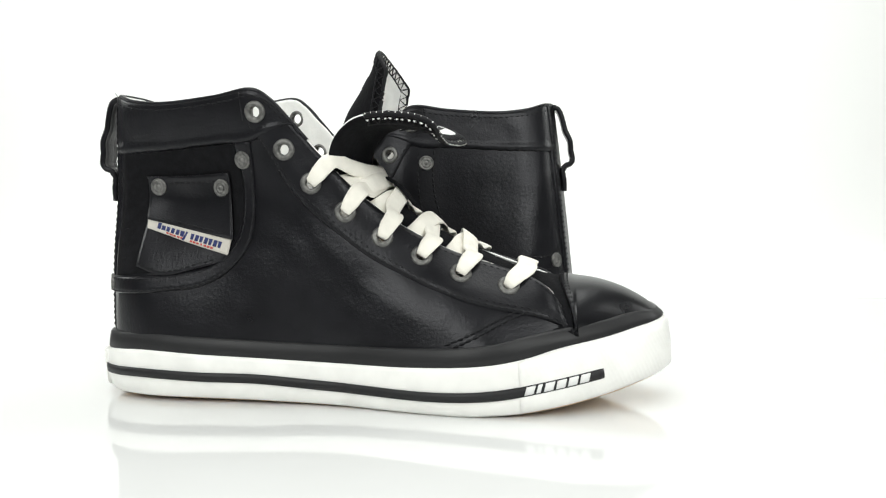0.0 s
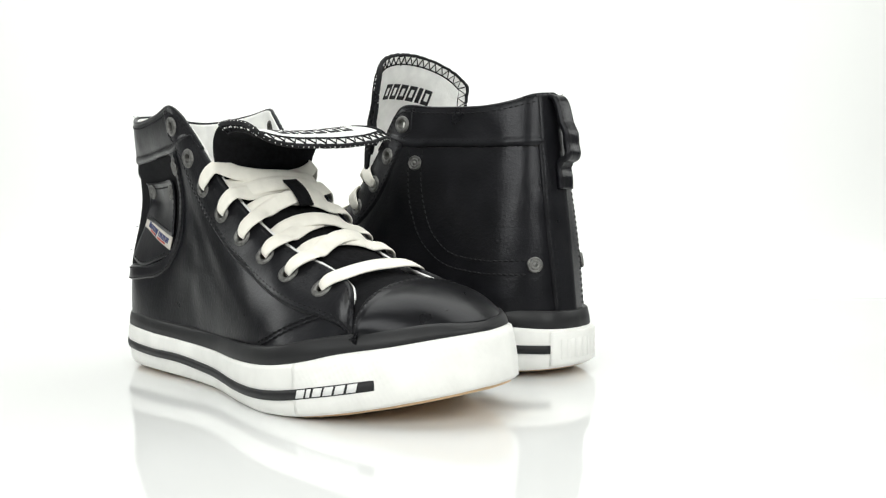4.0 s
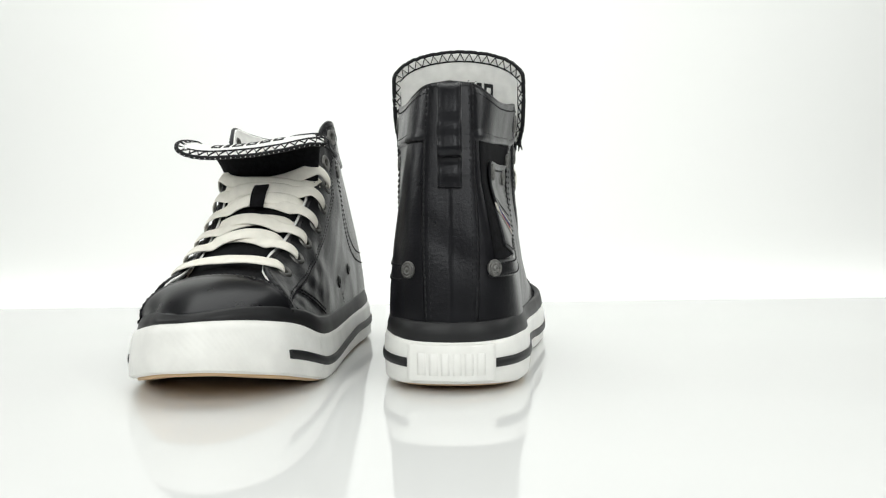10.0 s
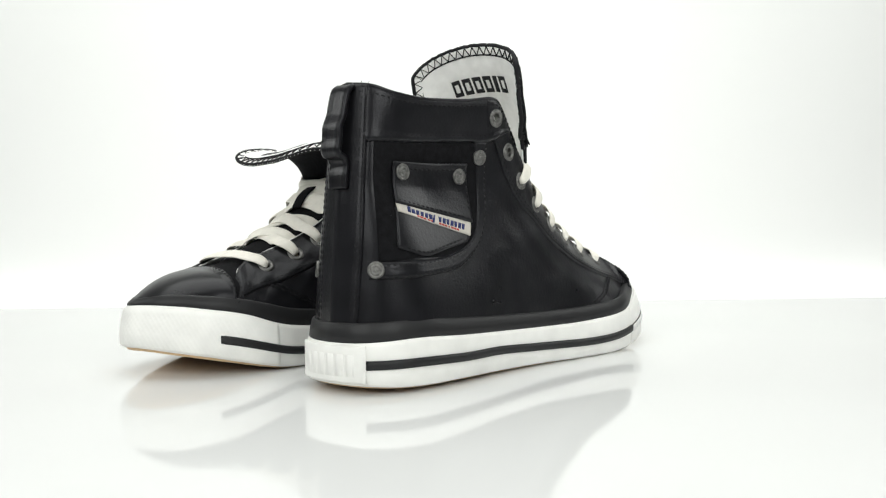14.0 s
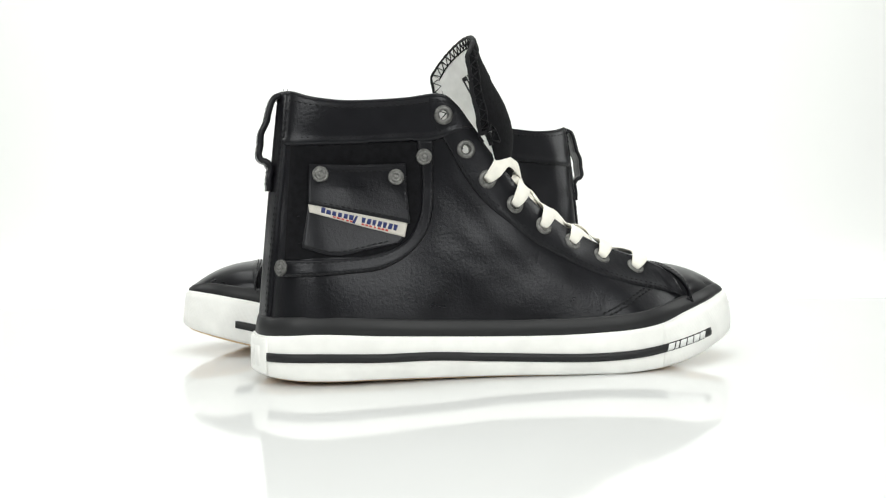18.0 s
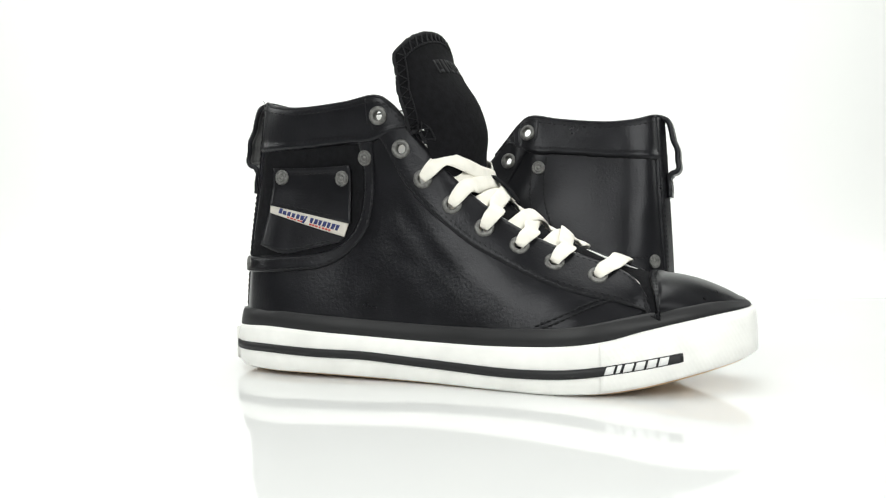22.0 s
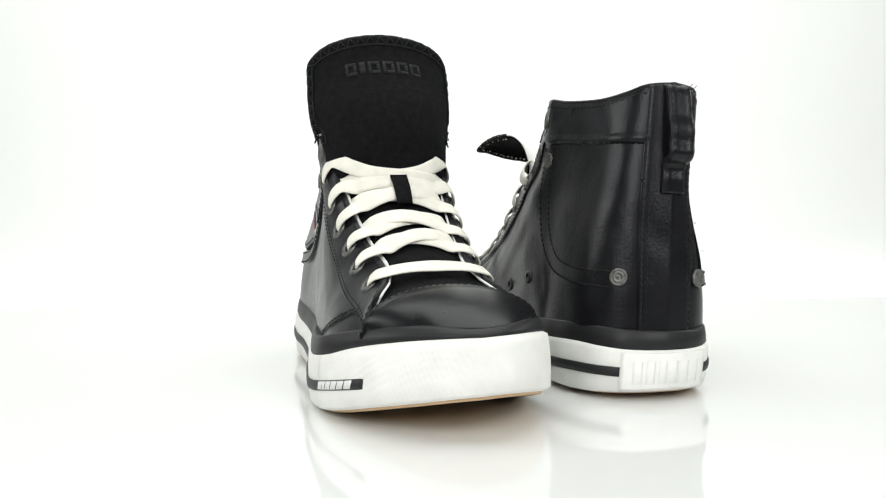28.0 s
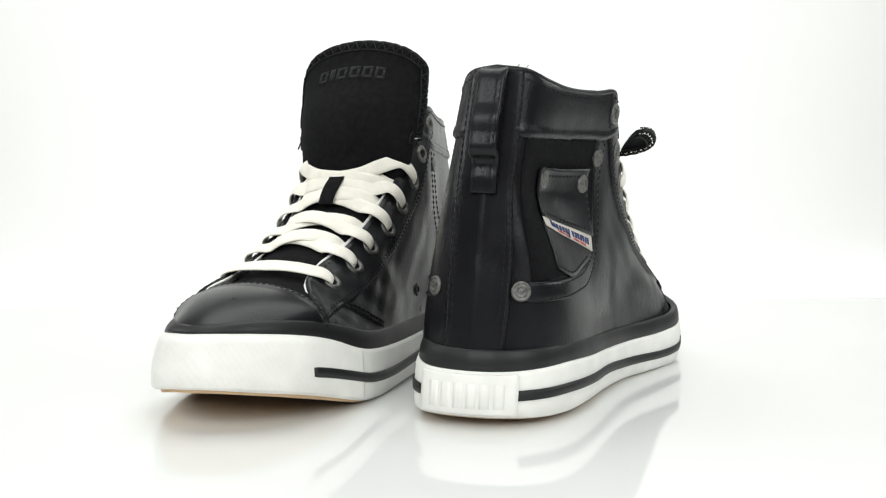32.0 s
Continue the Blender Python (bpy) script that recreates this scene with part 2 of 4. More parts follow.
def quarter(side, s, v):
    """The upper's outer face: s from the heel (0) to the lace end (15), v from the foot to the top edge. A negative s goes round the heel to the other side."""
    s, v = np.broadcast_arrays(np.asarray(s, float), np.asarray(v, float))
    shape = s.shape
    s, v = s.ravel(), v.ravel()[:, None]
    out = np.zeros((len(s), 3))
    for sd in (-1, 1):
        pick = (s >= 0) if sd == side else (s < 0)
        if not pick.any():
            continue
        a = np.abs(s[pick])
        low, top = (hermite(r, a) for r in RAILS[sd])
        w = v[pick]
        p = low * (1 - w) + top * w
        b = BULGE(a) * np.sin(np.pi * np.clip(w[:, 0], 0, 1))
        # shallow folds of worn leather about the ankle
        u = w[:, 0]
        soft = np.sin(np.pi * np.clip(u, 0, 1)) * np.clip((a - 2.0) / 3.0, 0, 1) * np.clip((11.0 - a) / 3.0, 0, 1)
        b = b + soft * (0.35 * np.sin(9 * u + 1.3 * a + sd) + 0.2 * np.sin(15 * u - 1.7 * a + 1) + 0.08 * np.sin(29 * u + 2.9 * a + 2 * sd))
        if sd < 0:
            b = b + DIP(a) * np.sin(np.pi * np.clip(u, 0, 1) ** 1.4) ** 2 + LOW_RISE(a) * np.sin(np.pi * np.clip(u / 0.6, 0, 1))
        if sd > 0:
            b = b + RISE(a) * np.sin(np.pi * np.clip(u, 0, 1) ** 0.8)
            front = np.sin(np.pi * np.clip(u, 0, 1)) * np.clip((a - 8.5) / 1.5, 0, 1) * np.clip((13.5 - a) / 1.5, 0, 1)
            b = b + front * (0.24 * np.sin(6.2 * a + 14 * u) + 0.18 * np.sin(5.3 * a - 23 * u))
        p[:, 1] += sd * b * np.clip(a / 1.0, 0, 1)
        p[:, 0] += np.where(a < 1, -b * (1 - a), 0)
        out[pick] = p
    return out.reshape(*shape, 3)


def facing(side, s, v):
    """Outward normals of the upper."""
    e = 1e-2
    ds = quarter(side, np.clip(np.asarray(s, float) + e, -S_MAX, S_MAX), v) - quarter(side, np.asarray(s, float) - e, v)
    dv = quarter(side, s, np.asarray(v, float) + e) - quarter(side, s, np.asarray(v, float) - e)
    return unit(np.cross(ds, dv)) * (1 if side < 0 else -1) * FACE


FACE = 1.0
if facing(-1, np.array([5.0]), np.array([0.5]))[0, 1] > 0:
    FACE = -1.0

_S, _V = np.meshgrid(np.linspace(0, 15, 121), np.linspace(0, 1, 51), indexing="ij")
_TABLE = {sd: quarter(sd, _S, _V).reshape(-1, 3) for sd in (-1, 1)}


def locate_all(side, x, z):
    """The (s, v) at which the upper's side has these x and z."""
    x, z = np.atleast_1d(np.asarray(x, float)), np.atleast_1d(np.asarray(z, float))
    tab = _TABLE[side]
    k = np.concatenate([np.argmin((tab[None, :, 0] - a[:, None]) ** 2 + (tab[None, :, 2] - c[:, None]) ** 2, axis=1)
                        for a, c in zip(np.array_split(x, len(x) // 400 + 1), np.array_split(z, len(z) // 400 + 1))])
    s, v = _S.ravel()[k].copy(), _V.ravel()[k].copy()
    for _ in range(5):
        p, ps, pv = quarter(side, s, v), quarter(side, s + 0.01, v), quarter(side, s, v + 0.005)
        a, b_, c, d = (ps[:, 0] - p[:, 0]) / 0.01, (pv[:, 0] - p[:, 0]) / 0.005, (ps[:, 2] - p[:, 2]) / 0.01, (pv[:, 2] - p[:, 2]) / 0.005
        det = a * d - b_ * c
        det = np.where(np.abs(det) < 1e-3, 1e9, det)
        ex, ez = x - p[:, 0], z - p[:, 2]
        s = np.clip(s + np.clip((d * ex - b_ * ez) / det, -0.3, 0.3), 0, 15)
        v = np.clip(v + np.clip((a * ez - c * ex) / det, -0.1, 0.1), 0, 1)
    return s, v


def locate(side, x, z):
    s, v = locate_all(side, [x], [z])
    return float(s[0]), float(v[0])


def spots(side, xz, off=0.0):
    """Points on the upper, and their outward directions, for an array of (x, z)."""
    xz = np.asarray(xz, float)
    s, v = locate_all(side, xz[..., 0].ravel(), xz[..., 1].ravel())
    n = facing(side, s, v)
    p = quarter(side, s, v) + n * off
    return p.reshape(*xz.shape[:-1], 3), n.reshape(*xz.shape[:-1], 3)


def spot(side, x, z, off=0.0):
    p, n = spots(side, [(x, z)], off)
    return p[0], n[0]


EYELETS = [(97.6, 146), (110.8, 127), (123.5, 110), (140, 95.5), (158, 82.6), (177, 72.8), (196, 63.8), (219, 56.8)]
VENTS = [(97, 53), (128, 46)]


# ---------------------------------------------------------------- the shoe's parts
class Shoe:
    def __init__(self, root, lean):
        self.root, self.lean, self.soft = root, lean, True

    def place(self, v):
        """Millimetres of the last to metres of the shoe; a worn shoe leans a little from it."""
        v = np.asarray(v, float).copy()
        x, y, z = v[:, 0].copy(), v[:, 1].copy(), v[:, 2].copy()
        ease = lambda q: np.clip(q, 0, 1) ** 2 * (3 - 2 * np.clip(q, 0, 1))
        v[:, 1] = y = y + 1.0 - 2.6 * ((x - 140) / 135.0) ** 2
        # the ball of the foot swells to the outer side more on the worn shoe, and the inner toe curls up
        ball = np.clip(-y / 40.0, 0, 1) * np.exp(-((x - 195) / 45.0) ** 2)
        v[:, 1] = y = y + (-3.2 if self.lean else 2.2) * ball
        v[:, 2] = z = z + 2.3 * np.clip(y / 42.0, 0, 1) * ease((x - 215) / 45.0) * (1 - ease((z - 36) / 24.0))
        if self.lean:
            w = ease((z - 8) / 50.0)
            if self.soft:
                # the ankle's outer side has sunk in, and the inner lace edge is drawn towards it
                y = y + 5.6 * np.clip(-y / 25.0, 0, 1) * np.exp(-((x - 34) / 34.0) ** 2 - ((z - 104) / 24.0) ** 2)
                y = y - 3.8 * np.clip(y / 30.0, 0, 1) * ease((x - 88) / 20.0) * ease((z - 100) / 22.0)
            v[:, 0] = x + 6.8 - 0.0252 * x + 0.003 * y - 0.0332 * z
            v[:, 1] = y + 8.0 - 0.019 * x - 0.012 * y - 0.08 * z
            v[:, 2] = z + w * (0.0212 * x + 0.0515 * y - 0.012 * z - 3.5) - 1.4 * (1 - w) * np.clip((z + 2.5) / 10.0, 0, 1) - 2.4 * ease((x - 225) / 45.0) * np.exp(-((z - 38) / 12.0) ** 2)
        return v * 0.001

    def part(self, name, verts, faces, mat, parent=None, label="", smooth=True):
        ob = new(name, mesh(name, self.place(verts), faces, mat, smooth))
        ob.parent = parent or self.root
        if label:
            tagged(ob, label)
        return ob

    # a sheet with thickness over a grid of points and outward directions
    def sheet(self, name, p, n, off, thick, mat, parent=None, label="", keep=None):
        a, b = p.shape[:2]
        off = np.broadcast_to(np.asarray(off, float), (a, b))[..., None]
        outer = p + n * off
        inner = p + n * (off - thick)
        v = np.concatenate([outer.reshape(-1, 3), inner.reshape(-1, 3)])
        f0 = grid_faces(a, b)
        if keep is not None:
            ok = keep(v[np.array(f0)].mean(1))
            f0 = [q for q, k in zip(f0, ok) if k]
        f = list(f0) + [tuple(reversed([i + a * b for i in q])) for q in f0]
        k = a * b
        for i in range(a - 1):
            f += [(i * b, (i + 1) * b, (i + 1) * b + k, i * b + k), (i * b + b - 1, (i + 1) * b + b - 1, (i + 1) * b + b - 1 + k, i * b + b - 1 + k)]
        for j in range(b - 1):
            f += [(j, j + 1, j + 1 + k, j + k), ((a - 1) * b + j, (a - 1) * b + j + 1, (a - 1) * b + j + 1 + k, (a - 1) * b + j + k)]
        return self.part(name, v, f, mat, parent, label)

    # a ring of the sole: rows of (outward offset, height) for each point of the outline
    def band(self, name, rows, mat, pick=None, label="", parent=None, cap=False):
        idx = np.arange(LOOP_N) if pick is None else np.asarray(pick)
        p, o = LOOP[idx], LOOP_OUT[idx]
        v = np.stack([np.c_[p + o * np.broadcast_to(d, len(idx))[:, None], z] for d, z in rows], 1)
        m = len(rows)
        f = grid_faces(len(idx), m, wrap_n=pick is None)
        v = v.reshape(-1, 3)
        if pick is not None:
            f += [tuple(range(m)), tuple(range((len(idx) - 1) * m, len(idx) * m))]
            f += [((i) * m, (i + 1) * m, (i + 1) * m + m - 1, i * m + m - 1) for i in range(len(idx) - 1)]
        if cap:
            f += [tuple(i * m for i in range(len(idx)))]
        return self.part(name, v, f, mat, parent, label)

    def tube(self, name, pts, r, mat, parent=None, sides=8, label="", closed=False):
        p = np.asarray(pts, float)
        t = unit(np.gradient(p, axis=0))
        up = np.array([0, 0, 1.0])
        a = unit(np.cross(t, up) + 1e-6)
        b = np.cross(a, t)
        ang = np.linspace(0, 2 * np.pi, sides, endpoint=False)
        v = (p[:, None] + r * (np.cos(ang)[None, :, None] * a[:, None] + np.sin(ang)[None, :, None] * b[:, None])).reshape(-1, 3)
        f = grid_faces(len(p), sides, wrap_m=True) + [tuple(range(sides)), tuple(range((len(p) - 1) * sides, len(p) * sides))]
        return self.part(name, v, f, mat, parent, label)

    # a turned thing on the surface: profile of (radius, height) about the direction n
    def turned(self, name, centre, n, profile, mat, parent=None, sides=28, label=""):
        n = unit(n)
        a = unit(np.cross(n, (0, 0, 1.0)))
        b = np.cross(n, a)
        ang = np.linspace(0, 2 * np.pi, sides, endpoint=False)
        v = np.concatenate([[centre + n * h + r * (np.cos(q) * a + np.sin(q) * b) for q in ang] for r, h in profile])
        f = grid_faces(len(profile), sides, wrap_m=True)
        if profile[0][0] > 0 and profile[-1][0] < 0.2:
            f.append(tuple(range((len(profile) - 1) * sides, len(profile) * sides)))
        return self.part(name, v, f, mat, parent, label)

    # short thread dashes along a line of points with outward directions
    def stitches(self, name, p, n, parent=None, pitch=3.4, dash=3.2, wide=1.3, high=0.45, mat=None):
        s = np.r_[0, np.cumsum(np.linalg.norm(np.diff(p, axis=0), axis=1))]
        v, f = [], []
        at = np.arange(0.0, s[-1] - dash, pitch)
        qa, qb = (np.stack([np.interp(at + d, s, p[:, c]) for c in range(3)], 1) for d in (0.0, dash))
        ms = unit(np.stack([np.interp(at, s, n[:, c]) for c in range(3)], 1))
        sides = np.cross(unit(qb - qa), ms) * wide / 2
        for q0, q1, m, side in zip(qa, qb, ms, sides):
            q = (q0, q1)
            k = len(v)
            mid = (q[0] + q[1]) / 2
            v += [q[0] - side * 0.5 - m * 0.2, q[0] + side * 0.5 - m * 0.2, mid + side - m * 0.2, q[1] + side * 0.5 - m * 0.2, q[1] - side * 0.5 - m * 0.2,
                  mid - side - m * 0.2, mid + m * high + side * 0.4, mid + m * high - side * 0.4]
            f += [(k, k + 1, k + 6, k + 7), (k + 1, k + 2, k + 6), (k + 2, k + 3, k + 6), (k + 3, k + 4, k + 7, k + 6), (k + 4, k + 5, k + 7), (k + 5, k, k + 7)]
        return self.part(name, v, f, mat or THREAD, parent)

    def seam(self, side, pts, off, n=120, parent=None, double=0.0, name="stitching"):
        """Rows of stitches along (x, z) points of one side."""
        line = along(pts, n)
        p, m = spots(side, line, off)
        self.stitches(name, p, m, parent)
        if double:
            t = unit(np.gradient(p, axis=0))
            self.stitches(name, p + np.cross(t, m) * double, m, parent)

    def patch(self, name, side, xz, off, thick, mat, parent=None, label=""):
        """A sheet on one side of the upper over a grid of (x, z)."""
        p, n = spots(side, xz)
        return self.sheet(name, p, n, off, thick, mat, parent, label)


def quad_grid(c00, c10, c11, c01, a, b):
    u, w = np.meshgrid(np.linspace(0, 1, a), np.linspace(0, 1, b), indexing="ij")
    c00, c10, c11, c01 = (np.array(c, float) for c in (c00, c10, c11, c01))
    return ((1 - u) * (1 - w))[..., None] * c00 + (u * (1 - w))[..., None] * c10 + (u * w)[..., None] * c11 + ((1 - u) * w)[..., None] * c01


def between(edge_a, edge_b, a, b):
    pa, pb = along(edge_a, a), along(edge_b, a)
    w = np.linspace(0, 1, b)[None, :, None]
    return pa[:, None] * (1 - w) + pb[:, None] * w


def toe_inset(x, y):
    """How far the foxing leans in round the toe, most on the outer side."""
    k = np.clip((x - 212) / 38.0, 0, 1)
    return 0.66 * k * k * (3 - 2 * k) * (0.3 + 0.7 * np.clip(-(y - 5) / 30.0, 0, 1))


def build_sole(sh):
    x = LOOP[:, 0]
    ki = toe_inset(x, LOOP[:, 1])
    lo, hi, base = SOLE_LOW(x), SOLE_TOP(x), SOLE_BASE(x)
    mid = lambda k: lo + (hi - lo) * k
    sole = sh.band("sole", [(-3.4, lo + 0.2), (-1.6, lo), (-0.5, lo + 1.2), (0.1, mid(0.3)), (0.2 - 2.2 * ki, mid(0.6)), (-0.2 - 5.2 * ki, mid(0.9)), (-0.9 - 6.4 * ki, hi - 0.3), (-1.8 - 6.8 * ki, hi), (-5.0 - 8 * ki, hi - 0.4)],
                   WHITE_RUBBER, label="white rubber cupsole sidewall")
    sh.band("outsole", [(-7.0, lo + 3.0), (-3.6, lo + 0.6), (-3.6, base + 0.5), (-4.4, base), (-8, base)], GUM, label="tan gum rubber outsole", cap=False)
    idx = np.arange(LOOP_N)
    inner = LOOP - LOOP_OUT * 8
    v = np.c_[inner, base + 0.05]
    sh.part("outsole_tread", np.r_[v, np.c_[inner, base + 2.0]], [tuple(idx), tuple(idx + LOOP_N)] + [(i, (i + 1) % LOOP_N, (i + 1) % LOOP_N + LOOP_N, i + LOOP_N) for i in range(LOOP_N)], GUM, smooth=False)
    fx = FOX_TOP(x)
    sh.band("foxing_strip", [(-5.0 - 8 * ki, hi - 1), (-1.9 - 6.6 * ki, hi - 0.6), (-1.3 - 6.8 * ki, hi + 0.6), (-1.8 - 7.6 * ki, (hi + fx) / 2),
                             (-2.8 - 9 * ki, fx - 1.0), (-3.4 - 9.4 * ki, fx - 0.2), (-4.4 - 9.8 * ki, fx), (-6.7 - 10.5 * ki, fx - 1.0)],
            BLACK_RUBBER, label="black rubber foxing strip with a toe bumper")
    # textured guard round the toe
    tip = LOOP[:, 0].argmax()
    order = np.roll(idx, LOOP_N // 2 - tip)
    arc = order[(LOOP[order, 0] > np.where(LOOP[order, 1] < 0, 222, 226))]
    l2, h2, k2 = lo[arc], hi[arc], ki[arc]
    sh.band("toe_guard", [(-1.5, l2 + 0.4), (0.4, l2 + 1.6), (0.75 - 0.5 * k2, l2 + (h2 - l2) * 0.35), (0.75 - 2.2 * k2, l2 + (h2 - l2) * 0.6), (0.55 - 4.2 * k2, l2 + (h2 - l2) * 0.83), (0.2 - 6.0 * k2, h2 - 0.9), (-0.8 - 6.4 * k2, h2 - 0.5)], TOE_RUBBER, arc,
            "textured white rubber toe guard", sole)
    # dark stripe along both sides
    for sd, x1 in ((-1, 265.0), (1, 265.0)):
        pick = [i for i in (idx if sd < 0 else idx[::-1]) if LOOP[i, 1] * sd > 21.0 and LOOP[i, 0] < x1 and (LOOP[i, 0] > 5 or abs(LOOP[i, 1]) > 21)]
        pick = np.array(pick)
        px = LOOP[pick, 0]
        z = STRIPE_Z(px)
        kp = ki[pick]
        half = 2.35 * np.sqrt(np.clip(1 - np.clip((px - (x1 - 3)) / 3.2, 0, 1) ** 2, 0.02, 1))
        stripe = sh.band("stripe", [(-0.5 - kp, z - half), (0.95 - 0.4 * kp, z - half), (1.2 - 0.9 * kp, z), (1.0 - 1.7 * kp, z + half), (-0.5 - 2 * kp, z + half)], BLACK_RUBBER, pick, "black rubber stripe")
        if sd < 0:
            for k in range(6):
                a, b = 226.5 + k * 5.5 - (2.0 if k > 1 else 0), 226.5 + k * 5.5 - (2.0 if k > 1 else 0) + (1.9 if k == 1 else 4.2)
                xs = np.linspace(a, b, 5)
                near = [int(np.argmin((LOOP[:, 0] - q) ** 2 + (LOOP[:, 1] > 0) * 1e6)) for q in xs]
                pp = np.stack([np.interp(xs, LOOP[pick, 0], LOOP[pick, 1])], 1)[:, 0]
                no = LOOP_OUT[near]
                zz = STRIPE_Z(xs)
                rows = []
                for d, e in ((0.9, -2.0), (1.45, -1.9), (1.45, 1.9), (0.9, 2.0)):
                    kx = toe_inset(xs, pp)
                    dd = d - kx * (0.9 + 0.32 * e) + 0.1
                    rows.append(np.c_[xs + no[:, 0] * dd + 0.35 * e, pp + no[:, 1] * dd, zz + e])
                vv = np.stack(rows, 1)
                sh.part("mark", vv.reshape(-1, 3), grid_faces(5, 4) + [(0, 1, 2, 3), (16, 17, 18, 19)], WHITE_PRINT, stripe, "white mark")
    # plate on the heel
    pick = np.array([i for i in np.roll(idx, LOOP_N // 2) if LOOP[i, 0] < 10 and abs(LOOP[i, 1]) < 22.5])
    zl, zh = lo[pick] + 1.6, hi[pick] - 1.2
    plate = sh.band("heel_plate", [(-0.6, zl), (1.0, zl + 0.2), (1.35, zl + 0.9), (1.35, zh - 0.9), (1.0, zh - 0.2), (-0.6, zh)], WHITE_RUBBER, pick, "raised white rubber heel plate")
    ys = LOOP[pick, 1]
    for k in range(6):
        y0 = -17.2 + k * 6.0
        q = np.linspace(y0, y0 + 4.4, 4)
        o = np.argsort(ys)
        px, nx, ny = (np.interp(q, ys[o], w[o]) for w in (LOOP[pick, 0], LOOP_OUT[pick, 0], LOOP_OUT[pick, 1]))
        rows = [np.c_[px + nx * d, q + ny * d, np.full(4, z)] for d, z in ((1.2, 7.2), (1.58, 7.5), (1.58, 18.7), (1.2, 19.0))]
        vv = np.stack(rows, 1).reshape(-1, 3)
        sh.part("raised_mark", vv, grid_faces(4, 4) + [(0, 1, 2, 3), (12, 13, 14, 15)], WHITE_RUBBER, plate)


def toe_shape(nu, nr):
    tip = LOOP[:, 0].argmax()
    order = np.roll(np.arange(LOOP_N), LOOP_N // 2 - tip)
    arc = order[LOOP[order, 0] > 249.5]
    if LOOP[arc[0], 1] > LOOP[arc[-1], 1]:
        arc = arc[::-1]
    rim = along(LOOP[arc] - LOOP_OUT[arc] * (3.6 + 9.0 * toe_inset(LOOP[arc, 0], LOOP[arc, 1]))[:, None], nu)
    rim = np.c_[rim, FOX_TOP(rim[:, 0]) - 1.5]
    th = np.linspace(-np.pi / 2, np.pi / 2, nu)
    sy = (rim[0, 1] + rim[-1, 1]) / 2 + np.sin(th) * (rim[-1, 1] - rim[0, 1]) / 2
    sz = 36.5 + (57.3 - 36.5) * np.abs(np.cos(th)) ** 0.9
    sx = 243.5 + 7.0 * np.abs(np.sin(th)) ** 2.2
    start = np.c_[sx, sy, sz]
    r = np.linspace(0, 1, nr)
    p = np.zeros((nu, nr, 3))
    for j, q in enumerate(r):
        xy = start[:, :2] * (1 - q) + rim[:, :2] * q
        z = rim[:, 2] + (start[:, 2] - rim[:, 2]) * (1 - q**2.15)
        p[:, j] = np.c_[xy, z]
    n = unit(np.cross(np.gradient(p, axis=0), np.gradient(p, axis=1)))
    n[np.linalg.norm(n, axis=-1) < 0.5] = (0, 0, 1)
    if n[nu // 2, nr // 2, 2] < 0:
        n = -n
    return p, n


